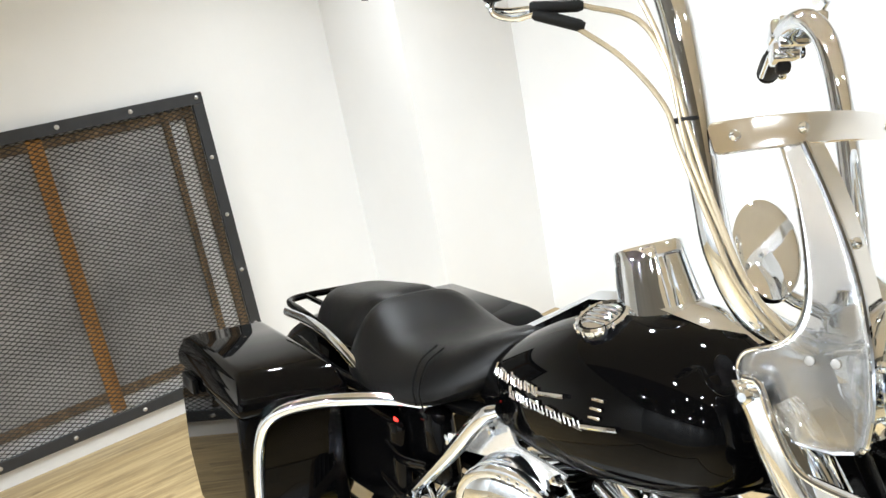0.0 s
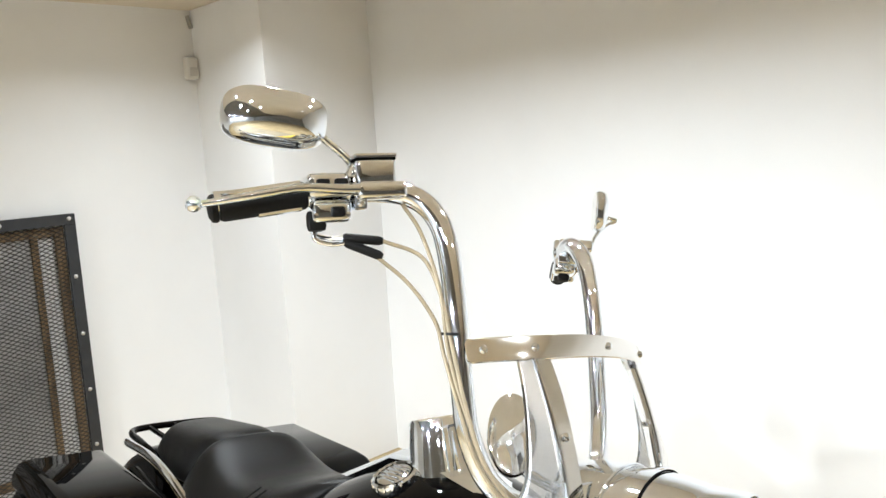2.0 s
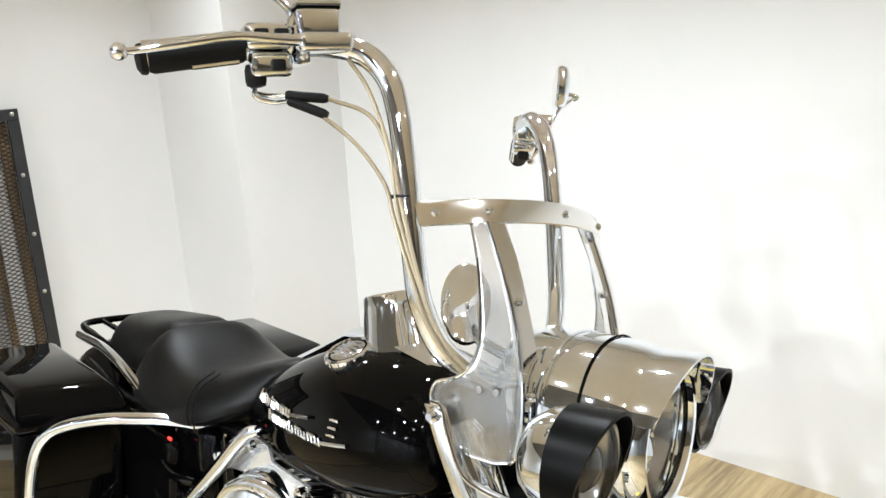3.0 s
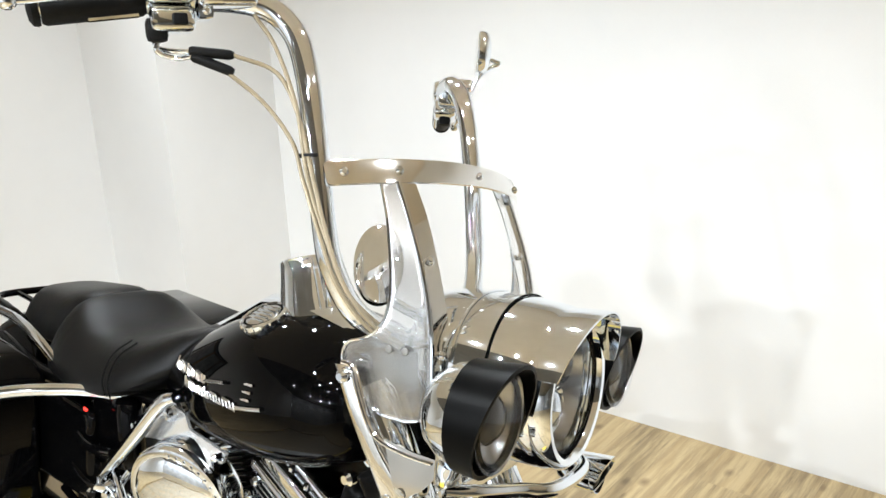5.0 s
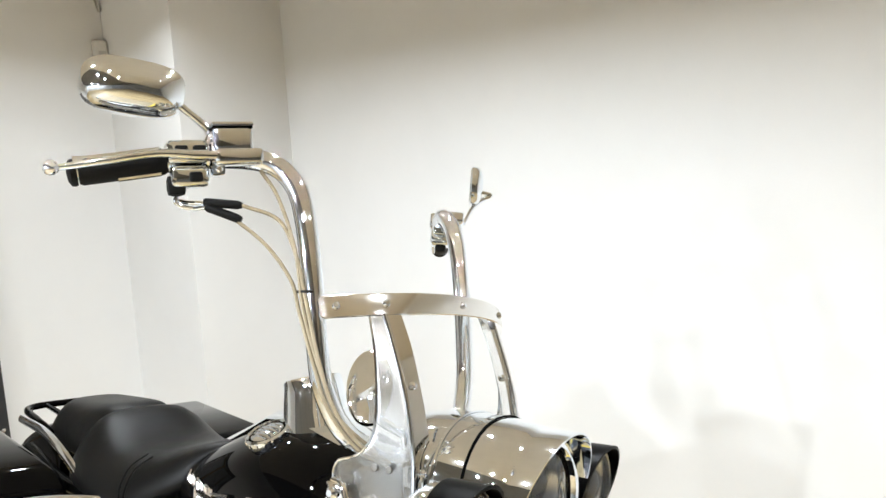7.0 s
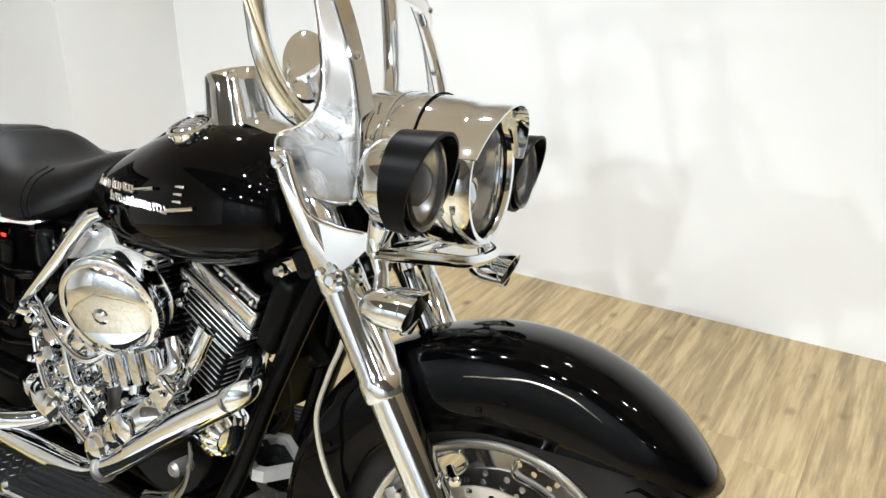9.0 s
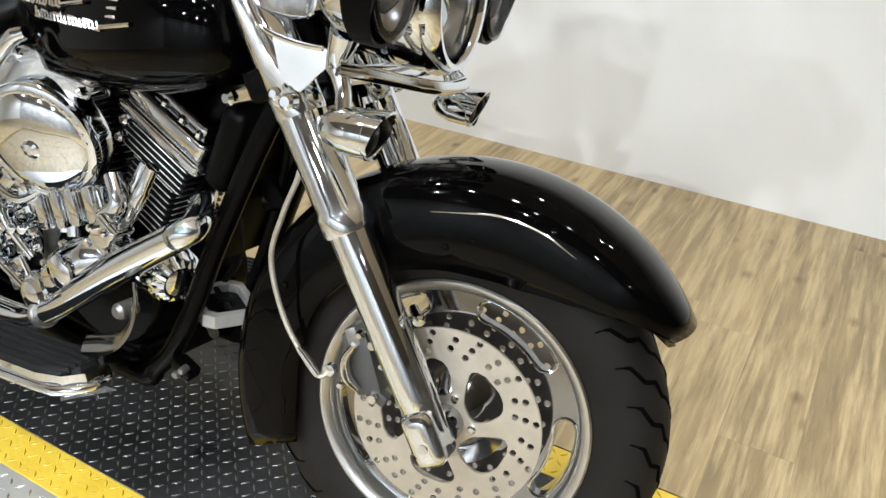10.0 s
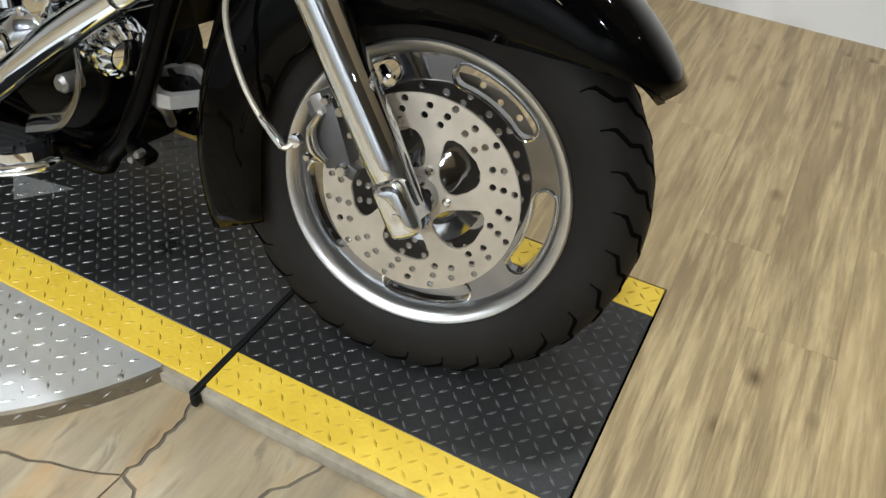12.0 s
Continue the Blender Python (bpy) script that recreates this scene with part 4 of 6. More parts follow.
for sy in (-1, 1):
    yr, yi = (-0.128, -0.095) if sy < 0 else (0.198, 0.14)
    ridge, outer_ = spline([(x, yr, z) for x, z in RIDGE], 3), spline([(x, yr, z) for x, z in OUTER], 3)
    front_edge = [Vector((x, yr, z)) for x, z in [RIDGE[k] for k in (0, 1, 2, 4, 7, 9, 11)]]
    inner_ = [Vector((x, yi, z)) for x, z in INNER_EDGE]
    grid_ = []
    for a, b in zip(outer_, ridge):
        row_ = []
        for i in range(8):
            q = a.lerp(b, i / 7)
            k = min((b.x - q.x) / 0.06, 1)
            q.y += sy * (0.026 * k + 0.1 * k * (q.z - 0.94))
            row_.append(q)
        grid_.append(row_)
    br = part("bracket", loft(grid_, closed=False, caps=False), WING, shield, "clear glossy screen bracket spreading into a round plate", smooth=60)
    mod = br.modifiers.new("thick", "SOLIDIFY")
    mod.thickness = 0.0025
    mod.offset = 0
    part("plate_rim", tube([row_[0] for row_ in grid_] + [grid_[-1][4], grid_[-1][7]], 0.0021, 6, 1), CHROME, br)
    part("front_flange", loft([spline(front_edge, 3), spline(inner_, 3), [q + Vector((-0.002, 0, 0)) for q in spline(inner_, 3)], [q + Vector((-0.002, 0, 0)) for q in spline(front_edge, 3)], spline(front_edge, 3)], closed=False, caps=False), BRACKET, br, "polished bracket flange")
    part("edge_rod", tube([q + Vector((0.003, 0, 0)) for q in ridge], 0.0036, 8, 1), CHROME, br)
    for a, b in ((2, 0.55), (4, 0.5)):
        q = front_edge[a].lerp(inner_[a], b)
        part("rivet", lathe([(0.0065, 0), (0.006, 0.003), (0.003, 0.006), (0, 0.0065)], Matrix.Translation(q + Vector((0.001, 0, 0))) @ pose(0, 0, 0, 0, 82, -30 if sy < 0 else 12), 12), CHROME, br)
    for x, z in ((-0.277, 0.957), (-0.252, 0.958)):
        part("rivet", lathe([(0.0055, 0), (0.005, 0.0025), (0, 0.003)], pose(x, -0.152 if sy < 0 else 0.214, z, 90 * -sy if sy > 0 else 90, 0, 0), 10), DULL, br)
    # long side plate over the fork, with a folded slot edge
    ys = -0.172 if sy < 0 else 0.2
    side_ = [(-0.349, 0.928), (-0.335, 0.934), (-0.318, 0.93), (-0.306, 0.9), (-0.284, 0.858), (-0.262, 0.842), (-0.222, 0.834), (-0.186, 0.832), (-0.188, 0.808), (-0.205, 0.782), (-0.226, 0.765), (-0.252, 0.75), (-0.266, 0.752), (-0.29, 0.806)]
    plate_bm = bmesh.new()
    left_, right_ = spline([(x, 0, z) for x, z in (side_[0], side_[13], side_[12], side_[11])], 5), spline([(x, 0, z) for x, z in (side_[2], (-0.296, 0.876), (-0.274, 0.825), (-0.228, 0.764))], 5)
    grid_ = []
    for a, b in zip(left_, right_):
        row_ = []
        for i in range(7):
            q = a.lerp(b, i / 6)
            bend = 0.018 * min(max((0.88 - q.z) / 0.12, 0), 1) ** 1.5 + 0.006 * (i / 6) ** 2
            row_.append(Vector((q.x, ys + (bend if sy < 0 else -bend), q.z)))
        grid_.append(row_)
    loft(grid_, closed=False, caps=False, bm=plate_bm)
    plate_ = part("side_plate", plate_bm, BRACKET, br, "polished steel fork side plate")
    mod = plate_.modifiers.new("thick", "SOLIDIFY")
    mod.thickness = 0.003
    part("slot_edge", tube([(x, ys - 0.004 * (1 if sy < 0 else -1), z) for x, z in side_[1:8]], 0.0032, 8, 3), CHROME, br)
    part("yoke_cover", sheet([[(-0.268, 0.842), (-0.222, 0.834), (-0.186, 0.832), (-0.188, 0.808), (-0.205, 0.79), (-0.222, 0.772), (-0.25, 0.785)]], 0.004, Matrix.Translation((0, ys + 0.014 if sy < 0 else ys - 0.014, 0)) @ SIDE), BRACKET, br, "polished yoke cover")
    for x, z in ((-0.332, 0.915), (-0.248, 0.768)):
        part("bolt", lathe([(0.009, 0), (0.009, 0.005), (0.005, 0.009), (0, 0.009)], pose(x, ys - 0.003 if sy < 0 else ys, z, 90 if sy < 0 else -90, 0, 0), 10), CHROME, br)

# handlebar
HB = [(-0.298, 0.0, 0.952), (-0.308, 0.07, 0.957), (-0.336, 0.145, 0.992), (-0.357, 0.182, 1.055), (-0.37, 0.192, 1.12), (-0.387, 0.197, 1.22), (-0.407, 0.202, 1.31), (-0.428, 0.21, 1.36), (-0.462, 0.232, 1.388), (-0.508, 0.283, 1.388), (-0.56, 0.36, 1.368), (-0.612, 0.45, 1.345)]
hb = front("handlebar", tube([(x, -y, z) for x, y, z in HB[:0:-1]] + [(x, y + 0.036 * min(y / 0.2, 1), z - 0.02 * max((z - 0.985) / 0.4, 0)) for x, y, z in HB], 0.0165, 18, 5), CHROME, "tall chrome ape-hanger handlebar")
for sy in (-1, 1):
    shift = Vector((0, 0.036, -0.02)) if sy > 0 else Vector()
    c0, g0, g1 = (Vector(q) + shift for q in ((-0.48, sy * 0.243, 1.392), (-0.551, sy * 0.352, 1.371), (-0.609, sy * 0.446, 1.34)))
    out = (g0 - c0).normalized()
    fwd = (Vector((0, 0, 1)).cross(out) * -sy).normalized()
    top = out.cross(fwd) * -sy
    ctl = Matrix.Translation(c0) @ Matrix((fwd, top, out)).transposed().to_4x4()
    grip = part("grip", lathe([(0.017, -0.004), (0.0195, 0.0), (0.0195, 0.108), (0.017, 0.113), (0, 0.113)], along(g0, g1), 20), GRIP, hb, "black rubber grip")
    for ang, reach in ((60, 0.1), (130, 0.1), (225, 0.1), (292, 0.062)):
        off = ctl.to_3x3() @ Vector((0.0182 * math.cos(radians(ang)), 0.0182 * math.sin(radians(ang)), 0))
        d = (g1 - g0).normalized()
        part("band", tube([g0 + off + d * 0.004, g0 + off + d * reach], 0.0045, 8, 1), CHROME, grip, "chrome grip band")
    part("end_cap", lathe([(0.0185, 0), (0.0195, 0.003), (0.0185, 0.008), (0.012, 0.012), (0, 0.013)], along(g1, g1 + (g1 - g0)), 18), GRIP, grip)
    sw = part("switch_housing", box((0.05, 0.034, 0.058), ctl @ Matrix.Translation((0.002, 0.011, 0.099)), 0.009, 3), CHROME, hb, "chrome switch housing")
    part("lower_case", box((0.044, 0.032, 0.054), ctl @ Matrix.Translation((0.003, -0.024, 0.097)), 0.01, 3), CHROME, sw, "chrome lower switch case")
    part("cable_boot", box((0.024, 0.03, 0.026), ctl @ Matrix.Translation((0.004, -0.036, 0.116)), 0.008, 2), GRIP, sw, "black rubber cable boot")
    for z_, y_ in ((0.083, 0.012), (0.108, 0.012), (0.09, -0.026)):
        part("switch", box((0.01, 0.014, 0.018), ctl @ Matrix.Translation((0.027, y_, z_)), 0.003, 2), GRIP, sw, "black switch button")
    for z_ in (0.076, 0.12):
        part("screw", lathe([(0.004, 0), (0.0035, 0.003), (0, 0.0035)], ctl @ pose(0.024, -0.03, z_, 0, 90, 0), 8), CHROME, sw)
    clamp = part("clamp", box((0.044, 0.05, 0.02), ctl @ Matrix.Translation((0.008, 0, 0.058)), 0.006, 2), CHROME, hb, "chrome lever clamp")
    for y_ in (-0.016, 0.016):
        part("bolt", lathe([(0.0055, 0), (0.0055, 0.005), (0.003, 0.007), (0, 0.007)], ctl @ pose(0.028, y_, 0.058, 0, 90, 0), 10), CHROME, clamp)
    perch = part("lever_perch", box((0.036, 0.024, 0.07), ctl @ Matrix.Translation((0.03, 0.0, 0.03)), 0.008, 3), CHROME, hb, "chrome lever perch")
    if sy < 0:
        res = part("reservoir", box((0.05, 0.036, 0.056), ctl @ Matrix.Translation((0.016, 0.026, 0.036)), 0.007, 3), CHROME, hb, "chrome master cylinder reservoir")
        part("lid", box((0.053, 0.007, 0.059), ctl @ Matrix.Translation((0.016, 0.0475, 0.036)), 0.003, 2), CHROME, res, "chrome reservoir lid")
        part("gasket", box((0.0505, 0.003, 0.0565), ctl @ Matrix.Translation((0.016, 0.0428, 0.036)), 0.001, 1), DARK, res)
    lever = [ctl @ Vector(q) for q in ((0.036, 0.002, 0.045), (0.042, 0.003, 0.09), (0.044, 0.006, 0.14), (0.042, -0.001, 0.2), (0.034, -0.008, 0.256), (0.033, -0.009, 0.276))]
    lv = part("lever", tube(lever, [0.01, 0.0075, 0.006, 0.006, 0.0048, 0.0042], 12, 5), CHROME, hb, "chrome hand lever")
    part("ball_end", lathe([(0, -0.011), (0.006, -0.009), (0.0095, -0.005), (0.0108, 0), (0.0095, 0.005), (0.006, 0.009), (0, 0.0108)], Matrix.Translation(lever[-1]), 16), CHROME, lv)
    # mirror
    if sy < 0:
        base, joint = Vector((-0.505, -0.312, 1.402)), Vector((-0.544, -0.377, 1.471))
        stalk = [base, base + Vector((-0.001, 0, 0.02)), base.lerp(joint, 0.55) + Vector((0.004, 0.004, 0.006)), joint]
    else:
        stalk = [Vector(q) for q in ((-0.492, 0.39, 1.37), (-0.49, 0.42, 1.41), (-0.478, 0.445, 1.432), (-0.467, 0.457, 1.442), (-0.478, 0.445, 1.446), (-0.49, 0.432, 1.449))]
    mir = part("mirror", tube(stalk, [0.0075, 0.006, 0.0055, 0.009] if sy < 0 else 0.0042, 10, 5), CHROME, hb, "chrome mirror on a thin stalk")
    c = Vector((-0.562, -0.404, 1.466)) if sy < 0 else Vector((-0.497, 0.43, 1.457))
    mp_ = Matrix.Translation(c) @ pose(0, 0, 0, 0, 0, -28 if sy < 0 else 32) @ pose(0, 0, 0, 0, 90, 0)
    shell = loft([[mp_ @ Vector(((0.039 if sy < 0 else 0.042) * k * (abs(math.cos(a)) ** 0.62) * math.copysign(1, math.cos(a)), (0.07 if sy < 0 else 0.06) * k * (abs(math.sin(a)) ** 0.62) * math.copysign(1, math.sin(a)), h * (1 if sy < 0 else 0.45))) for a in (2 * math.pi * j / 36 for j in range(36))] for k, h in ((0.95, -0.018), (1.0, -0.013), (1.0, 0.002), (0.96, 0.016), (0.84, 0.03), (0.6, 0.04), (0.3, 0.045), (0.08, 0.046))])
    part("shell", shell, CHROME, mir, "oval chrome mirror shell")
    part("glass", loft([[mp_ @ Vector(((0.036 if sy < 0 else 0.038) * (abs(math.cos(a)) ** 0.62) * math.copysign(1, math.cos(a)), (0.065 if sy < 0 else 0.055) * (abs(math.sin(a)) ** 0.62) * math.copysign(1, math.sin(a)), h)) for a in (2 * math.pi * j / 36 for j in range(36))] for h in ((-0.019, -0.0165) if sy < 0 else (-0.009, -0.0078))]), STAINLESS, mir, "mirror glass")
# cables on the right bar
for pts in ([(-0.54, -0.31, 1.35), (-0.556, -0.322, 1.325), (-0.545, -0.312, 1.318), (-0.518, -0.292, 1.319)], [(-0.538, -0.312, 1.35), (-0.55, -0.325, 1.318), (-0.537, -0.307, 1.309), (-0.517, -0.294, 1.313)]):
    part("cable_elbow", tube(pts, 0.0032, 8), CHROME, hb)
for a, b in (((-0.522, -0.296, 1.32), (-0.478, -0.262, 1.32)), ((-0.5185, -0.2945, 1.3135), (-0.488, -0.272, 1.3025))):
    part("cable_sleeve", lathe([(0.005, 0), (0.0066, 0.004), (0.0066, 0.05), (0.0045, 0.056)], along(a, b), 12), GRIP, hb, "black rubber cable sleeve")
for pts in ([(-0.478, -0.262, 1.32), (-0.43, -0.232, 1.302), (-0.4, -0.22, 1.25), (-0.381, -0.214, 1.19), (-0.352, -0.21, 1.11), (-0.325, -0.198, 1.04), (-0.3, -0.16, 0.985), (-0.29, -0.1, 0.955)],
            [(-0.488, -0.272, 1.3025), (-0.442, -0.242, 1.264), (-0.405, -0.222, 1.215), (-0.39, -0.215, 1.17), (-0.36, -0.21, 1.1), (-0.334, -0.198, 1.035), (-0.306, -0.16, 0.98), (-0.295, -0.1, 0.95)],
            [(-0.462, -0.246, 1.374), (-0.436, -0.231, 1.335), (-0.402, -0.222, 1.26), (-0.382, -0.214, 1.17), (-0.348, -0.207, 1.09), (-0.32, -0.19, 1.025), (-0.3, -0.12, 0.97)]):
    part("cable", tube(pts, 0.0029, 8), CABLE, hb, "clear sheathed control cable")
part("cable_tie", lathe([(0.019, -0.002), (0.0195, 0), (0.019, 0.002)], along((-0.39, -0.2, 1.2), (-0.394, -0.201, 1.25)), 16, cap=False), GRIP, hb)
for sy in (-1, 1):
    part("riser", lathe([(0.024, 0), (0.026, 0.02), (0.02, 0.05), (0.024, 0.075), (0.018, 0.09), (0, 0.09)], along((-0.262, sy * 0.05, 0.93), (-0.272, sy * 0.05, 1.02)), 18), CHROME, hb)

cup_pose = along((-0.362, -0.068, 1.058), (-0.338, -0.1, 1.088))
cup = front("gauge_cup", lathe([(0.03, -0.03), (0.042, -0.02), (0.0475, -0.006), (0.047, 0.002), (0.043, 0.0045), (0.022, 0.0065), (0, 0.007)], cup_pose, 36, squash=(0.78, 1.42)), CHROME, "round polished gauge cup")
part("stalk", tube([(-0.362, -0.075, 1.045), (-0.345, -0.06, 1.01), (-0.31, -0.03, 0.985)], 0.009, 10), CHROME, cup)

# ---- tank ----
TANK = [(-0.349, 0.822, 0.785, 0.04), (-0.353, 0.858, 0.772, 0.078), (-0.366, 0.898, 0.758, 0.11), (-0.392, 0.928, 0.738, 0.134), (-0.44, 0.949, 0.718, 0.151), (-0.52, 0.958, 0.701, 0.159), (-0.6, 0.949, 0.689, 0.159),
        (-0.68, 0.926, 0.682, 0.153), (-0.76, 0.889, 0.684, 0.141), (-0.83, 0.852, 0.697, 0.124), (-0.9, 0.812, 0.71, 0.098), (-0.96, 0.782, 0.722, 0.066), (-0.99, 0.763, 0.735, 0.03)]   # x, top, bottom, half width
TANK_POWER, TANK_LOW, TANK_WAIST = 2.3, 2.9, 0.42


def tank_ring(x, top, bot, hw, n=40):
    cz = bot + TANK_WAIST * (top - bot)
    out = []
    for j in range(n):
        a = 2 * math.pi * j / n
        c, q = math.cos(a), math.sin(a)
        rz = top - cz if q > 0 else cz - bot
        power = TANK_POWER if q > 0 else TANK_LOW
        out.append(Vector((x, hw * math.copysign(abs(c) ** (2 / power), c), cz + rz * math.copysign(abs(q) ** (2 / power), q))))
    return out


def tank_at(x):
    k = 0
    while k < len(TANK) - 2 and TANK[k + 1][0] > x:
        k += 1
    f = (x - TANK[k][0]) / (TANK[k + 1][0] - TANK[k][0])
    return [TANK[k][i] + (TANK[k + 1][i] - TANK[k][i]) * f for i in (1, 2, 3)]


def tank_side(x, z):
    top, bot, hw = tank_at(x)
    cz = bot + TANK_WAIST * (top - bot)
    rz = top - cz if z > cz else cz - bot
    power = TANK_POWER if z > cz else TANK_LOW
    return hw * max(1 - abs((z - cz) / rz) ** power, 0.01) ** (1 / power)


tank = body("fuel_tank", loft([tank_ring(*row) for row in TANK]), PAINT, "gloss black fuel tank with a chrome script badge", 60)
soften(tank)
CAP = pose(-0.598, -0.083, 0.93, 24, -4, 0)
cap = part("fuel_cap", lathe([(0.037, -0.014), (0.04, 0.0), (0.04, 0.009), (0.036, 0.012), (0.033, 0.009), (0.02, 0.0125), (0, 0.013)], CAP, 32), CHROME, tank, "round chrome fuel cap")
part("groove", lathe([(0.0335, 0.0098), (0.032, 0.0108), (0.0305, 0.0104)], CAP, 32, cap=False), DARK, cap)
for j in range(5):
    part("cap_rib", box((0.05, 0.003, 0.005), CAP @ pose(0, -0.018 + 0.009 * j, 0.013), 0.0012, 1), CHROME, cap)
for j in range(16):
    a = 2 * math.pi * j / 16
    part("knurl", box((0.006, 0.006, 0.011), CAP @ pose(0.0395 * math.cos(a), 0.0395 * math.sin(a), 0.005, 0, 0, math.degrees(a)), 0.003, 2), CHROME, cap)
console = part("console", loft([[Vector((x, w * q, z + 0.012 * (1 - q * q))) for q in (i / 6 - 1 for i in range(13))] + [Vector((x, 0, z - 0.03))] for x, w, z in ((-0.4, 0.03, 0.918), (-0.45, 0.045, 0.944), (-0.52, 0.052, 0.956), (-0.6, 0.05, 0.953), (-0.68, 0.036, 0.938), (-0.77, 0.024, 0.892), (-0.86, 0.018, 0.846), (-0.95, 0.014, 0.797))]), CHROME, tank, "slim chrome tank console")
POD = along((-0.562, 0, 0.94), (-0.594, 0, 1.036))
pod = part("gauge_pod", lathe([(0.072, -0.03), (0.067, 0.0), (0.061, 0.03), (0.055, 0.07), (0.054, 0.088), (0.051, 0.0925), (0.047, 0.09), (0.046, 0.08)], POD, 44, cap=False), CHROME, console, "chrome speedometer pod")
part("bezel", lathe([(0.047, 0.086), (0.045, 0.0885), (0.043, 0.086), (0, 0.086)], POD, 40), SATIN, console, "black gauge face and bezel")
# chrome script badge: two rows of plain slanted strokes on both sides
for sy in (-1, 1):
    for xa, xb, za, zb, letters in ((-0.805, -0.672, 0.81, 0.823, 7), (-0.735, -0.572, 0.797, 0.807, 9)):
        for k in range(letters):
            f = k / (letters - 1)
            cx, cz = xa + (xb - xa) * f, za + (zb - za) * f
            tall = k in (0, letters // 2)
            sign = bmesh.new()
            for dx, up in ((-0.005, 0.0155 if tall else 0.0115), (0.005, 0.0115)):
                stem = []
                for dz in (-0.006, 0.003, up - 0.006):
                    x, z = cx + dx - dz * 0.45, cz + dz
                    stem.append((x, sy * (tank_side(x, z) + 0.0012), z))
                tube(stem, 0.0024, 6, 2, sign)
            link_z = 0.006 if k % 2 else -0.005
            tube([(cx + d, sy * (tank_side(cx + d, cz + link_z) + 0.0012), cz + link_z) for d in (-0.007, 0.0, 0.011)], 0.0026, 6, 2, sign)
            part("script_mark", sign, STAINLESS, tank)
        tail = [(xb + 0.008 + 0.013 * i, sy * (tank_side(xb + 0.008 + 0.013 * i, zb - 0.001) + 0.001), zb - 0.001 + 0.003 * i) for i in range(6)]
        part("script_tail", tube(tail, 0.0034, 6, 2), STAINLESS, tank)
    for k in range(3):
        x, z = -0.536 - 0.002 * k, 0.85 - 0.0125 * k
        part("badge_bar", box((0.022, 0.003, 0.0045), pose(x, sy * (tank_side(x, z) + 0.0005), z, 0, -6, 0), 0.001, 1), STAINLESS, tank)
part("mount_bolt", lathe([(0.012, 0), (0.012, 0.01), (0.007, 0.016), (0, 0.016)], pose(-0.372, -0.08, 0.735, 90, 0, 0), 14), CHROME, tank)

# ---- seat ----
def seat_mesh(stations, n=18):
    rings = []
    for x, w, top, bot, dish in stations:
        ring = []
        for i in range(n + 1):
            s = i / n * 2 - 1
            ring.append(Vector((x, w * math.copysign(abs(s) ** 0.8, s), top - (top - bot) * abs(s) ** 3.2 * 0.9 - dish * (1 - s * s))))
        ring += [Vector((x, w * 0.82, bot)), Vector((x, -w * 0.82, bot))]
        rings.append(ring)
    return loft(rings)


seat = body("seat", seat_mesh([(-0.795, 0.045, 0.858, 0.82, 0.0), (-0.83, 0.095, 0.862, 0.785, 0), (-0.87, 0.135, 0.854, 0.752, 0.002), (-0.94, 0.17, 0.834, 0.71, 0.008), (-1.0, 0.187, 0.82, 0.69, 0.016), (-1.08, 0.197, 0.81, 0.68, 0.024), (-1.16, 0.2, 0.816, 0.68, 0.026),
                               (-1.22, 0.196, 0.836, 0.684, 0.016), (-1.265, 0.184, 0.847, 0.69, 0.004), (-1.295, 0.155, 0.832, 0.7, 0)]), LEATHER, "black leather two-up seat", 70)
soften(seat)
pill = part("pillion", seat_mesh([(-1.26, 0.09, 0.822, 0.72, 0), (-1.285, 0.135, 0.846, 0.71, 0), (-1.37, 0.145, 0.838, 0.71, 0.004), (-1.48, 0.138, 0.826, 0.71, 0.006), (-1.57, 0.118, 0.815, 0.71, 0.004), (-1.62, 0.085, 0.785, 0.72, 0)]), LEATHER, seat, "black leather pillion pad", smooth=70)
soften(pill)
for sy in (-1, 1):
    for dx in (0, -0.022):
        part("stitch", tube([(-0.985 + dx, sy * 0.11, 0.803), (-0.98 + dx, sy * 0.15, 0.783), (-0.965 + dx, sy * 0.178, 0.745), (-0.955 + dx, sy * 0.178, 0.712)], 0.0018, 6), SATIN, seat)

# ---- rear: fender, wheel, bags ----
REAR = Vector((-1.61, 0, 0.31))
RHUB = pose(*REAR, 90, 0, 0)
rw = body("rear_wheel", rim_mesh(RHUB), CAST, "polished rear wheel")
part("tyre", tyre_mesh(RHUB, 0.315), RUBBER, rw, "black rubber rear tyre")
part("wheel_disc", sheet([ring2d(0.195, 40)] + slots, 0.016, RHUB @ Matrix.Translation((0, 0, 0.0))), CAST, rw)
rf = []
for i in range(30):
    a = 20 + 150 * i / 29
    c, s = math.cos(radians(180 - a)), math.sin(radians(180 - a))
    half = [(0.1, 0.25), (0.1, 0.34), (0.09, 0.365), (0.06, 0.38), (0.03, 0.384)]
    rf.append([Vector((REAR.x + r * c, y, REAR.z + r * s + 0.03)) for y, r in half + [(0, 0.385)] + [(-y, r) for y, r in half[::-1]]])
rfend = body("rear_fender", loft(rf, closed=False, caps=False), PAINT, "gloss black rear fender", 50)
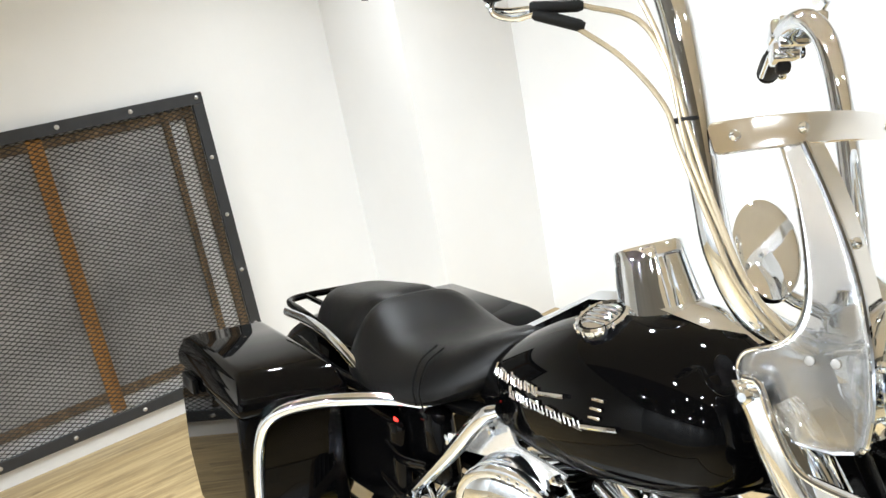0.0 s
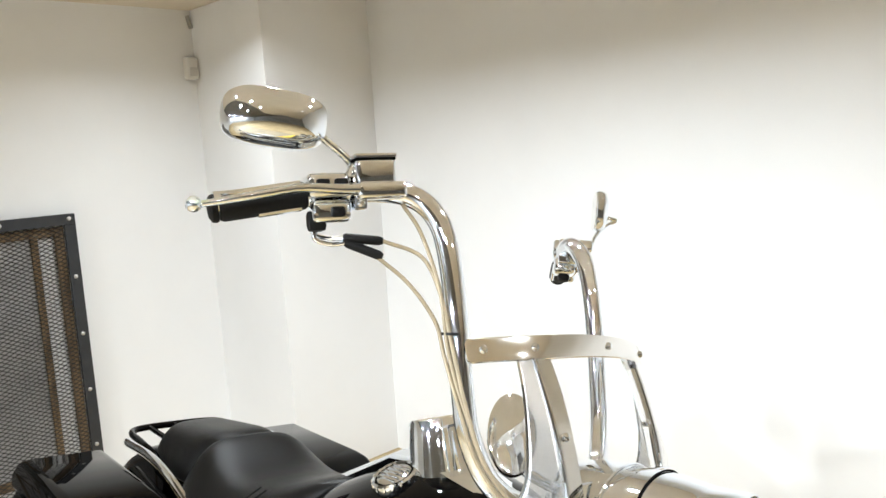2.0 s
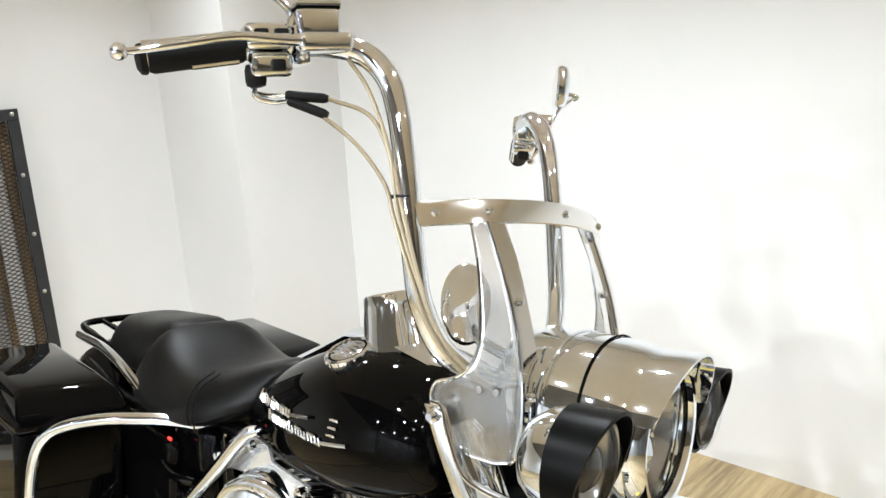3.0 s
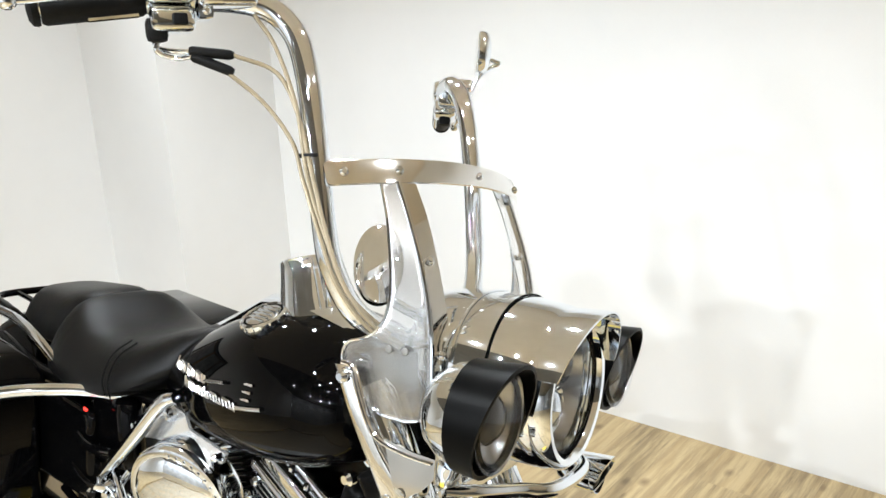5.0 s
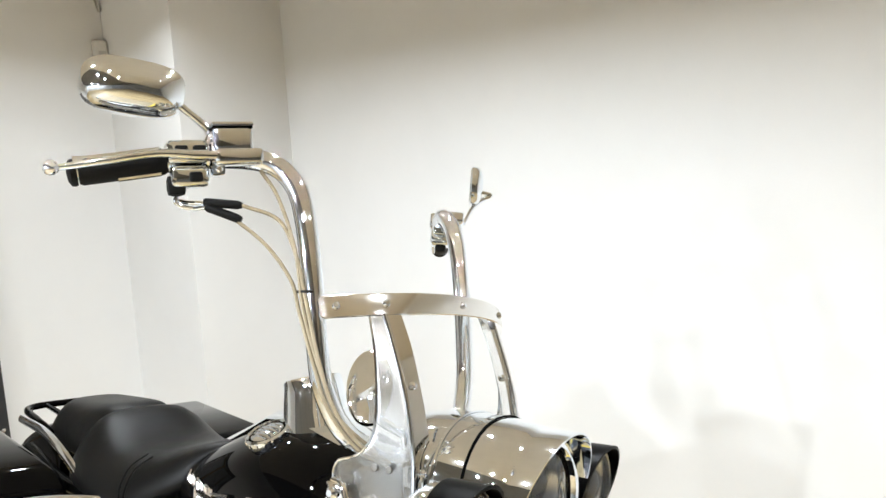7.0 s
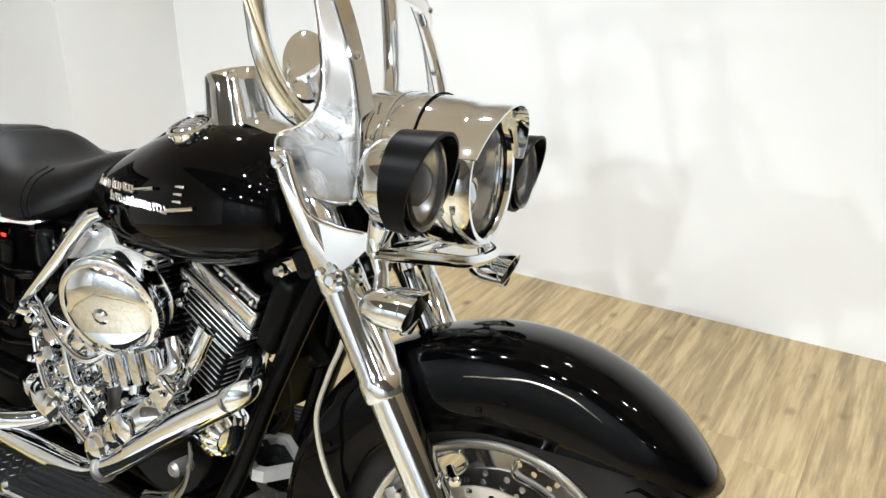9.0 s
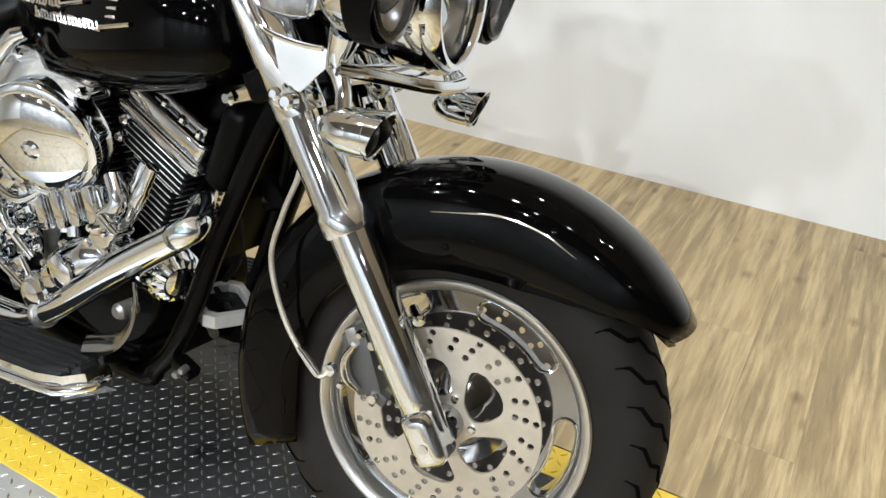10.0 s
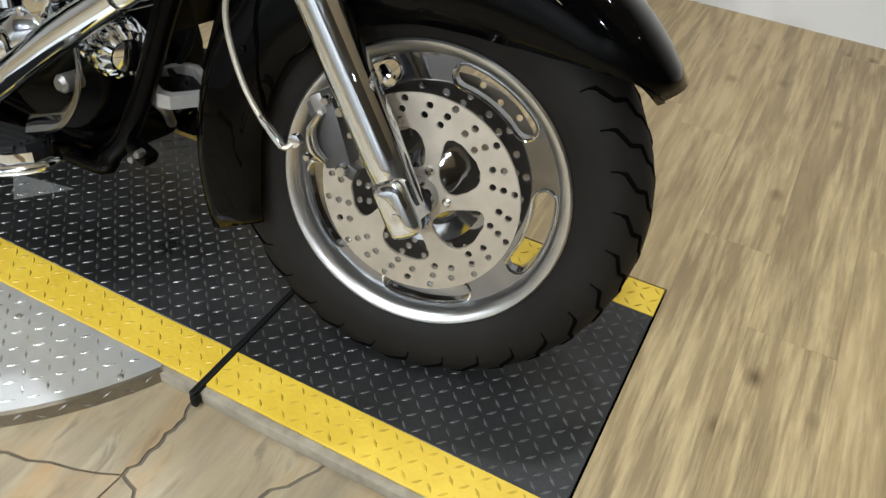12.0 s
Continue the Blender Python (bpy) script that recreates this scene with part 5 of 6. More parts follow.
for sy in (-1, 1):
    bag = body("saddlebag", loft([[Vector((x + dx, sy * y, z)) for x, z in ((-1.3, 0.31), (-1.275, 0.42), (-1.28, 0.55), (-1.29, 0.64), (-1.7, 0.64), (-1.74, 0.57), (-1.73, 0.42), (-1.66, 0.31))] for y, dx in ((0.19, 0.02), (0.36, -0.01), (0.39, -0.02), (0.4, -0.03))]), PAINT, "hard gloss black saddlebag")
    mod = bag.modifiers.new("edge", "BEVEL")
    mod.width, mod.segments = 0.012, 3
    lid = part("lid", loft([[Vector((x + (0.018 if x > -1.6 else -0.012) * k, sy * (0.29 + (y - 0.29) * (1 - 0.35 * k2)), z + dz)) for x, y, z in ((-1.27, 0.18, 0.642), (-1.305, 0.404, 0.642), (-1.74, 0.404, 0.642), (-1.74, 0.18, 0.642))] for k, k2, dz in ((1, 0, 0), (1, 0, 0.028), (0.6, 0.08, 0.042), (-1.2, 0.3, 0.068), (-3.2, 0.6, 0.078))]), PAINT, bag, "domed saddlebag lid")
    mod = lid.modifiers.new("edge", "BEVEL")
    mod.width, mod.segments = 0.014, 3
    latch = part("latch", box((0.09, 0.016, 0.035), pose(-1.63, sy * 0.41, 0.628), 0.006, 2), SATIN, bag, "black bag latch")
    rail = [(-0.99, 0.1, 0.7), (-1.06, 0.16, 0.712), (-1.12, 0.22, 0.712), (-1.2, 0.29, 0.698), (-1.27, 0.345, 0.665), (-1.3, 0.368, 0.61), (-1.315, 0.375, 0.5), (-1.315, 0.372, 0.4), (-1.29, 0.35, 0.37), (-1.22, 0.29, 0.39), (-1.1, 0.19, 0.45)]
    body("bag_guard", tube([(x + 0.015, sy * y, z - 0.015) for x, y, z in rail], 0.0128, 14), CHROME, "chrome saddlebag guard rail")
    body("fender_strut", tube([(-1.16, sy * 0.17, 0.69), (-1.27, sy * 0.18, 0.745), (-1.42, sy * 0.175, 0.765), (-1.62, sy * 0.165, 0.755)], [0.007, 0.009, 0.009, 0.008], 10, 5, flat=1.3), CHROME, "chrome fender strut cover")
rack = body("luggage_rack", tube([(-1.5, -0.12, 0.72), (-1.53, -0.135, 0.748), (-1.58, -0.14, 0.758), (-1.7, -0.12, 0.76), (-1.72, 0, 0.76), (-1.7, 0.12, 0.76), (-1.58, 0.14, 0.758), (-1.53, 0.135, 0.748), (-1.5, 0.12, 0.72)], 0.009, 10), PAINT, "black tubular luggage rack")
for y in (-0.07, 0.0, 0.07):
    part("bar", tube([(-1.58, y, 0.757), (-1.715, y, 0.76)], 0.007, 8), PAINT, rack)
body("side_cover_panel", box((0.24, 0.03, 0.2), pose(-1.18, -0.165, 0.55, 0, 0, 5), 0.02, 3), PAINT, "gloss black side cover")
part("indicator_led", box((0.014, 0.004, 0.006), pose(-1.045, -0.186, 0.666), 0.001, 1), LED, bike, "small lit red indicator")

# ---- frame and engine ----
for sy in (-1, 1):
    body("frame_tube", tube([(-0.27, sy * 0.03, 0.8), (-0.31, sy * 0.06, 0.72), (-0.4, sy * 0.075, 0.5), (-0.462, sy * 0.085, 0.33), (-0.52, sy * 0.1, 0.22), (-0.62, sy * 0.11, 0.185), (-1.3, sy * 0.12, 0.2)], 0.0185, 14), FRAME_BLACK, "black tubular frame rail")
    body("top_rail", tube([(-0.3, sy * 0.03, 0.78), (-0.6, sy * 0.05, 0.72), (-0.95, sy * 0.1, 0.7), (-1.3, sy * 0.15, 0.66), (-1.6, sy * 0.15, 0.68)], 0.016, 12), FRAME_BLACK, "black upper frame rail")
body("steering_head", lathe([(0.035, 0), (0.04, 0.01), (0.034, 0.03), (0.034, 0.13), (0.04, 0.15), (0.035, 0.16)], along((-0.255, 0, 0.735), (-0.33, 0, 0.87)), 24), FRAME_BLACK, "black steering head")

CRANK = Vector((-0.66, 0, 0.34))
case_ = body("crankcase", loft([[Vector((CRANK.x + r * math.cos(a) * 1.15, y, CRANK.z + r * math.sin(a))) for a in (2 * math.pi * j / 32 for j in range(32))] for y, r in ((0.12, 0.1), (0.11, 0.125), (-0.09, 0.125), (-0.105, 0.115))]), FRAME_BLACK, "black crankcase")


def cylinder_bank(tilt):
    d = Vector((math.sin(radians(tilt)), 0, math.cos(radians(tilt))))
    m = along(CRANK + d * 0.1 + Vector((0, -0.005 if tilt > 0 else 0.02, 0)), CRANK + d * 0.5 + Vector((0, -0.005 if tilt > 0 else 0.02, 0)))
    m = Matrix.Translation(m.translation) @ pose(0, 0, 0, 0, tilt, 0)
    bank = body("cylinder", lathe([(0.052, 0), (0.052, 0.16)], m, 24), SATIN, "black finned cylinder with bright fin edges")
    fins = bmesh.new()
    for k in range(11):
        box((0.118 - 0.001 * k, 0.126, 0.0042), m @ Matrix.Translation((0, 0, 0.012 + 0.0128 * k)), 0.0018, 1, fins)
    part("fin", fins, SATIN, bank)["kind"] = "stuff"
    edges = bmesh.new()
    for k in range(11):
        box((0.104, 0.002, 0.0015), m @ Matrix.Translation((0, -0.0632, 0.012 + 0.0128 * k)), 0.0008, 1, edges)
        box((0.002, 0.106, 0.0015), m @ Matrix.Translation((0.0592 - 0.0005 * k, 0, 0.012 + 0.0128 * k)), 0.0008, 1, edges)
    for k in range(5):
        box((0.15, 0.002, 0.0016), m @ Matrix.Translation((0, -0.0752, 0.157 + 0.0115 * k)), 0.0008, 1, edges)
    part("fin_edge", edges, CAST, bank, "bright machined fin edges")["kind"] = "stuff"
    hd = bmesh.new()
    for k in range(5):
        box((0.166 - 0.002 * k, 0.15, 0.005), m @ Matrix.Translation((0, 0, 0.157 + 0.0115 * k)), 0.002, 1, hd)
    box((0.13, 0.12, 0.06), m @ Matrix.Translation((0, 0, 0.19)), 0.01, 2, hd)
    head_ = part("head", hd, SATIN, bank, "finned polished cylinder head")
    for kz, sx, sy_, sz in ((0.222, 0.202, 0.164, 0.024), (0.25, 0.188, 0.15, 0.034), (0.276, 0.15, 0.12, 0.022)):
        part("rocker_cover", box((sx, sy_, sz), m @ Matrix.Translation((0, -0.002, kz)), 0.012, 4), CHROME, bank, "chrome rocker cover tier")
    for bx in (-0.062, -0.02, 0.024, 0.064):
        part("bolt", lathe([(0.0075, 0), (0.0075, 0.008), (0.004, 0.011), (0, 0.011)], m @ pose(bx, -0.062, 0.266, 0, 0, 0), 8), CHROME, bank)
    for bz in (0.18, 0.215):
        part("plug", lathe([(0.01, 0), (0.01, 0.018), (0.006, 0.022), (0, 0.022)], m @ pose(-0.07, -0.07, bz - 0.01, 90, 0, 0), 8), CHROME, bank)
    return m


cylinder_bank(23)
cylinder_bank(-21)
# push-rod tubes
for x0, x1, z1, y1 in ((-0.597, -0.52, 0.592, -0.105), (-0.625, -0.56, 0.585, -0.085), (-0.7, -0.735, 0.6, -0.1), (-0.725, -0.755, 0.59, -0.09)):
    rod = body("pushrod_tube", lathe([(0.016, 0), (0.016, 0.02), (0.011, 0.025), (0.011, 0.1), (0.0135, 0.105), (0.0135, 0.14), (0.011, 0.145), (0.011, (Vector((x1, y1, z1)) - Vector((x0, -0.125, 0.42))).length)], along((x0, -0.125, 0.42), (x1, y1, z1)), 16), CHROME, "chrome push-rod tube")
# air cleaner
AIR_N = Vector((0.34, -0.917, -0.205)).normalized()
AIR = along(Vector((-0.727, -0.162, 0.589)) - 0.062 * AIR_N, Vector((-0.727, -0.162, 0.589)))
air = body("air_cleaner", lathe([(0.09, 0.0), (0.1, 0.008), (0.103, 0.02), (0.103, 0.05), (0.1, 0.058)], AIR, 48), CHROME, "round chrome air cleaner housing")
cover = part("cover", lathe([(0.104, 0.05), (0.106, 0.058), (0.103, 0.066), (0.094, 0.07), (0.09, 0.0695), (0.084, 0.074), (0.06, 0.082), (0.03, 0.087), (0.0, 0.0885)], AIR, 56), CHROME, air, "domed chrome air cleaner cover")
part("centre_screw", lathe([(0.016, 0.085), (0.016, 0.09), (0.011, 0.093), (0.009, 0.0905), (0.005, 0.0905), (0.004, 0.094), (0, 0.094)], AIR, 20), CHROME, cover)
for k in range(9):
    a = radians(12 + 10 * k)
    part("rim_stud", lathe([(0.004, 0.068), (0.0035, 0.0715), (0, 0.072)], AIR @ Matrix.Translation((0.093 * math.cos(a), 0.093 * math.sin(a), 0)), 8), CHROME, cover)
body("breather_tube", tube([(-0.6, -0.12, 0.56), (-0.575, -0.13, 0.52), (-0.6, -0.14, 0.49)], 0.016, 12), CHROME, "chrome breather tube")
# cam cover and lower chrome
CAM = [(-0.785, 0.284), (-0.772, 0.325), (-0.752, 0.362), (-0.725, 0.396), (-0.69, 0.422), (-0.65, 0.441), (-0.615, 0.45), (-0.588, 0.444), (-0.575, 0.425), (-0.584, 0.398), (-0.605, 0.37), (-0.64, 0.336), (-0.68, 0.3), (-0.71, 0.278), (-0.742, 0.27), (-0.77, 0.272)]
CX, CZ = sum(p[0] for p in CAM) / len(CAM), sum(p[1] for p in CAM) / len(CAM)
cam_cover = body("cam_cover", loft([[Vector((CX + (x - CX) * k, y, CZ + (z - CZ) * k)) for x, z in CAM] for k, y in ((1.0, -0.1), (1.02, -0.138), (0.98, -0.154), (0.88, -0.166), (0.72, -0.178), (0.5, -0.187), (0.2, -0.192))]), CHROME, "polished chrome cam cover", 45)
soften(cam_cover)
part("nose", lathe([(0.04, 0), (0.041, 0.018), (0.034, 0.03), (0.03, 0.031), (0.026, 0.04), (0.012, 0.045), (0, 0.046)], pose(-0.738, -0.158, 0.312, 90, 0, 0), 28), CHROME, cam_cover, "round chrome nose of the cam cover")
part("badge_disc", lathe([(0.03, 0), (0.031, 0.006), (0.026, 0.01), (0, 0.011)], pose(-0.655, -0.187, 0.386, 90, 0, 0), 30), CHROME, cam_cover, "round chrome timer cover")
part("rib", box((0.1, 0.014, 0.012), pose(-0.662, -0.178, 0.345, 0, -42, 0), 0.004, 2), CHROME, cam_cover)
for k in range(0, 16, 2):
    x, z = CX + (CAM[k][0] - CX) * 0.93, CZ + (CAM[k][1] - CZ) * 0.93
    part("bolt", lathe([(0.0075, 0), (0.0075, 0.012), (0.005, 0.015), (0, 0.015)], pose(x, -0.15, z, 90, 0, 0), 8), CHROME, cam_cover)
# ribbed lifter covers below the air cleaner
for x0, z0, turn_, n_ribs in ((-0.735, 0.462, -20, 2), (-0.645, 0.497, -20, 2)):
    m_ = pose(x0, -0.118, z0, 0, turn_, 0)
    cover_ = body("lifter_cover", box((0.09, 0.05, 0.062), m_, 0.008, 3), CHROME, "ribbed chrome lifter cover")
    for k in range(n_ribs):
        part("rib", box((0.026, 0.018, 0.066), m_ @ pose(-0.026 + 0.052 * k / (n_ribs - 1), -0.028, 0), 0.006, 2), CHROME, cover_)
for x, z, w_, h_, turn_ in ((-0.58, 0.468, 0.052, 0.062, 30), (-0.83, 0.312, 0.072, 0.06, -32), (-0.545, 0.44, 0.035, 0.04, 20)):
    tap = body("tappet_block", box((w_, 0.045, h_), pose(x, -0.142, z, 0, turn_, 0), 0.009, 3), CHROME, "chrome tappet block")
    for dx in (-0.3, 0.3):
        part("bolt", lathe([(0.007, 0), (0.007, 0.01), (0.004, 0.013), (0, 0.013)], pose(x + dx * w_, -0.163, z + 0.012, 90, 0, 0), 8), CHROME, tap)
filt = body("oil_filter", lathe([(0.034, 0), (0.044, 0.006), (0.044, 0.07), (0.039, 0.086), (0.024, 0.095), (0, 0.097)], along((-0.555, -0.072, 0.41), (-0.46, -0.1, 0.402)), 24), CHROME, "fluted chrome oil filter")
for k in range(14):
    a = 2 * math.pi * k / 14
    q = along((-0.555, -0.072, 0.41), (-0.46, -0.1, 0.402))
    part("flute", tube([q @ Vector((0.043 * math.cos(a), 0.043 * math.sin(a), 0.01)), q @ Vector((0.043 * math.cos(a), 0.043 * math.sin(a), 0.066)), q @ Vector((0.026 * math.cos(a), 0.026 * math.sin(a), 0.095))], 0.0062, 8, 3), CHROME, filt)
# gearbox and primary-side lumps behind the engine
gear = body("gearbox", box((0.24, 0.2, 0.2), pose(-0.93, 0, 0.39), 0.025, 3), DULL, "dull metal gearbox case")
part("side_door", box((0.16, 0.03, 0.14), pose(-0.9, -0.115, 0.4), 0.018, 3), CHROME, gear, "chrome gearbox side cover")
for k in range(8):
    part("bolt", lathe([(0.008, 0), (0.008, 0.012), (0.005, 0.016), (0, 0.016)], pose(-0.9 + 0.066 * (k % 3 - 1), -0.128, 0.4 + 0.056 * (k // 3 - 1), 90, 0, 0), 8), CHROME, gear)
START = along((-1.03, -0.135, 0.338), (-0.88, -0.168, 0.336))
start = body("starter_motor", lathe([(0.03, 0), (0.036, 0.006), (0.036, 0.03), (0.033, 0.034), (0.033, 0.046), (0.037, 0.05), (0.037, 0.118), (0.034, 0.124), (0.037, 0.128), (0.034, 0.146), (0.02, 0.152), (0, 0.153)], START, 28), CHROME, "chrome starter motor cover")
for k in range(4):
    a = radians(45 + 90 * k)
    part("bolt", lathe([(0.006, 0), (0.006, 0.008), (0.003, 0.011), (0, 0.011)], START @ Matrix.Translation((0.024 * math.cos(a), 0.024 * math.sin(a), 0.148)), 8), CHROME, start)
cover_ = body("primary_cover", box((0.17, 0.05, 0.1), pose(-0.9, -0.118, 0.43, 0, -24, 0), 0.018, 3), CHROME, "finned chrome gearbox top cover")
for k in range(5):
    part("fin", box((0.165, 0.016, 0.007), pose(-0.9, -0.148, 0.43, 0, -24, 0) @ pose(0, 0, -0.036 + 0.018 * k), 0.0025, 2), CHROME, cover_)
rg = random.Random(11)
for k in range(44):
    x, z = -1.02 + 0.25 * rg.random(), 0.36 + 0.16 * rg.random()
    y = -0.142 - 0.03 * rg.random()
    kind = rg.random()
    if kind < 0.4:
        body("engine_bolt", lathe([(0.011, -0.016), (0.011, 0.004), (0.0085, 0.009), (0.004, 0.011), (0, 0.011)], pose(x, y, z, 90 + rg.uniform(-30, 30), 0, rg.uniform(-40, 40)), 8), CHROME, "chrome engine bolt")
    elif kind < 0.7:
        body("engine_fitting", box((rg.uniform(0.02, 0.05), 0.03, rg.uniform(0.014, 0.03)), pose(x, y, z, rg.uniform(-30, 30), rg.uniform(-50, 50), rg.uniform(-30, 30)), 0.005, 2), CHROME, "chrome engine fitting")
    else:
        d_ = Vector((rg.uniform(-1, 1), -0.4, rg.uniform(-0.5, 1))).normalized()
        body("engine_union", lathe([(0.009, 0), (0.009, 0.012), (0.0065, 0.014), (0.0065, 0.03), (0.0085, 0.032), (0.0085, 0.042), (0, 0.044)], along((x, y + 0.012, z), Vector((x, y + 0.012, z)) + d_), 10), CHROME, "chrome hose union")
for pts in ([(-0.82, -0.15, 0.55), (-0.86, -0.17, 0.5), (-0.84, -0.17, 0.42), (-0.78, -0.16, 0.36)], [(-0.95, -0.14, 0.56), (-0.99, -0.16, 0.48), (-0.93, -0.17, 0.36), (-0.8, -0.17, 0.3)], [(-0.75, -0.14, 0.5), (-0.8, -0.17, 0.47), (-0.9, -0.17, 0.5), (-1.0, -0.15, 0.55)]):
    body("engine_pipe", tube(pts, 0.008, 10), CHROME, "bent chrome oil line")
# black ignition box and engine shroud ahead of the front cylinder
shroud = body("engine_shroud", box((0.05, 0.19, 0.15), pose(-0.4, 0.02, 0.645, 0, 20, 0), 0.018, 3), VISOR, "black shroud ahead of the front cylinder")
part("lower_plate", box((0.03, 0.16, 0.13), pose(-0.425, 0.03, 0.5, 0, 20, 0), 0.01, 2), VISOR, shroud)
# exhaust
pipe = body("front_exhaust", tube([(-0.46, -0.05, 0.55), (-0.41, -0.105, 0.558), (-0.375, -0.148, 0.548), (-0.395, -0.168, 0.526), (-0.5, -0.172, 0.45), (-0.6, -0.178, 0.37), (-0.69, -0.183, 0.3), (-0.78, -0.185, 0.25), (-0.95, -0.185, 0.228), (-1.2, -0.19, 0.222)], [0.02, 0.021, 0.022, 0.022, 0.022, 0.022, 0.022, 0.022, 0.024, 0.024], 20), CHROME, "chrome front exhaust pipe")
part("heat_shield", tube([(-0.39, -0.172, 0.53), (-0.5, -0.18, 0.45), (-0.62, -0.187, 0.355)], [0.023, 0.0262, 0.025], 16, 6), CHROME, pipe, "polished heat shield")
part("clamp", lathe([(0.026, -0.008), (0.028, -0.004), (0.028, 0.004), (0.026, 0.008)], along((-0.72, -0.184, 0.28), (-0.78, -0.185, 0.25)), 20), CAST, pipe)
rear_pipe = body("rear_exhaust", tube([(-0.83, -0.03, 0.58), (-0.9, -0.05, 0.5), (-0.93, -0.09, 0.36), (-0.98, -0.13, 0.28), (-1.06, -0.18, 0.255), (-1.15, -0.21, 0.25)], 0.026, 16), CHROME, "chrome rear exhaust pipe")
muff = body("muffler", lathe([(0.03, 0), (0.046, 0.04), (0.05, 0.1), (0.05, 0.72), (0.044, 0.78), (0.036, 0.785), (0.034, 0.76), (0, 0.74)], along((-1.15, -0.21, 0.235), (-1.95, -0.24, 0.25)), 28), CHROME, "long chrome muffler")
# floorboard, pedals
for sy in (-1, 1):
    fp = pose(-0.712, sy * 0.244, 0.224, 0, -10, 0)
    outline = [(-0.2, -0.04), (-0.17, -0.05), (0.14, -0.05), (0.19, -0.038), (0.215, -0.012), (0.215, 0.022), (0.18, 0.045), (-0.17, 0.045), (-0.2, 0.034)]
    board = body("floorboard", sheet([[(x, y * -sy) for x, y in outline]], 0.02, fp), CHROME, "chrome edged rider floorboard")
    part("rubber_pad", sheet([[(x * 0.93, y * -sy * 0.84) for x, y in outline]], 0.008, fp @ Matrix.Translation((0, 0, 0.02))), GRIP, board, "black ribbed rubber pad")
    for k in range(5):
        part("pad_rib", tube([fp @ Vector((-0.17, sy * (0.034 - 0.017 * k), 0.027)), fp @ Vector((0.14, sy * (0.034 - 0.017 * k), 0.027)), fp @ Vector((0.19, sy * (0.022 - 0.012 * k), 0.026))], 0.0045, 8, 2), GRIP, board)
    part("edge_rail", tube([fp @ Vector((x, y * -sy, -0.004)) for x, y in outline[:7]], 0.0085, 10, 3), CHROME, board, "chrome floorboard rail")
    part("hanger", tube([fp @ Vector((0.1, -sy * 0.05, -0.005)), (-0.56, sy * 0.16, 0.24), (-0.58, sy * 0.11, 0.21)], 0.014, 10), FRAME_BLACK, board)
pedal_arm = body("brake_pedal", tube([(-0.452, -0.2, 0.442), (-0.44, -0.208, 0.415), (-0.452, -0.21, 0.37), (-0.49, -0.212, 0.325), (-0.56, -0.215, 0.292)], [0.003, 0.0045, 0.005, 0.0055, 0.006], 12, 5, flat=3.2), WHEEL, "bent flat steel brake pedal arm")
part("pivot", lathe([(0.014, 0), (0.014, 0.03), (0.009, 0.036), (0, 0.036)], pose(-0.478, -0.18, 0.385, 90, 0, 0), 14), DULL, pedal_arm)
lower = body("stand_bracket", box((0.045, 0.03, 0.022), pose(-0.45, -0.1, 0.245, 0, 20, 0), 0.006, 2), FRAME_BLACK, "black lower bracket")
for x, z in ((-0.44, 0.252), (-0.455, 0.238)):
    part("bolt", lathe([(0.007, 0), (0.007, 0.014), (0.005, 0.017), (0, 0.017)], pose(x, -0.108, z, 90, 0, 10), 10), DULL, lower)
# open-frame chrome pedal pad near the down tubes
pp = pose(-0.462, -0.004, 0.328, 0, 0, -27) @ Matrix.Scale(1.15, 4)
pad_out = [(-0.057, -0.03), (-0.043, -0.044), (0.043, -0.044), (0.057, -0.03), (0.057, 0.03), (0.043, 0.044), (-0.043, 0.044), (-0.057, 0.03)]
pad = body("pedal_frame", sheet([pad_out, [(x * 0.78, y * 0.74) for x, y in pad_out]], 0.02, pp @ Matrix.Translation((0, 0, -0.008))), PEDAL, "open steel pedal pad with a centre bar")
part("centre_bar", box((0.088, 0.009, 0.007), pp @ Matrix.Translation((0, 0, 0.008)), 0.003, 2), GRIP, pad)
part("centre_boss", lathe([(0.015, 0.0), (0.015, 0.012), (0.011, 0.015), (0, 0.015)], pp, 10), GRIP, pad)
part("rubber", sheet([[(x * 0.79, y * 0.75) for x, y in pad_out]], 0.004, pp @ Matrix.Translation((0, 0, -0.006))), GRIP, pad, "black rubber insert")
part("arm", tube([pp @ Vector((-0.03, -0.02, -0.004)), pp @ Vector((-0.035, -0.025, -0.03)), (-0.5, 0.0, 0.27), (-0.52, 0.03, 0.23)], [0.012, 0.011, 0.009, 0.009], 10), DULL, pad)
body("oil_pan", box((0.55, 0.2, 0.07), pose(-0.85, 0, 0.2), 0.02, 3), FRAME_BLACK, "black lower engine pan")
# chrome frame covers below the seat and side parts
body("frame_cover", tube([(-0.765, -0.15, 0.762), (-0.8, -0.16, 0.74), (-0.9, -0.165, 0.64), (-1.0, -0.165, 0.55), (-1.1, -0.16, 0.46)], [0.009, 0.0125, 0.012, 0.011, 0.01], 12, 6, flat=1.2), CHROME, "chrome frame cover strip")
bracket_ = body("seat_bracket", sheet([[(-0.96, 0.655), (-0.93, 0.662), (-0.875, 0.684), (-0.835, 0.722), (-0.8, 0.734), (-0.762, 0.73), (-0.745, 0.705), (-0.67, 0.702), (-0.628, 0.699), (-0.64, 0.678), (-0.752, 0.674), (-0.875, 0.648), (-0.95, 0.628), (-0.97, 0.638)]], 0.006, Matrix.Translation((0, -0.128, 0)) @ SIDE), SATIN_ALU, "bare grey alloy bracket under seat and tank")
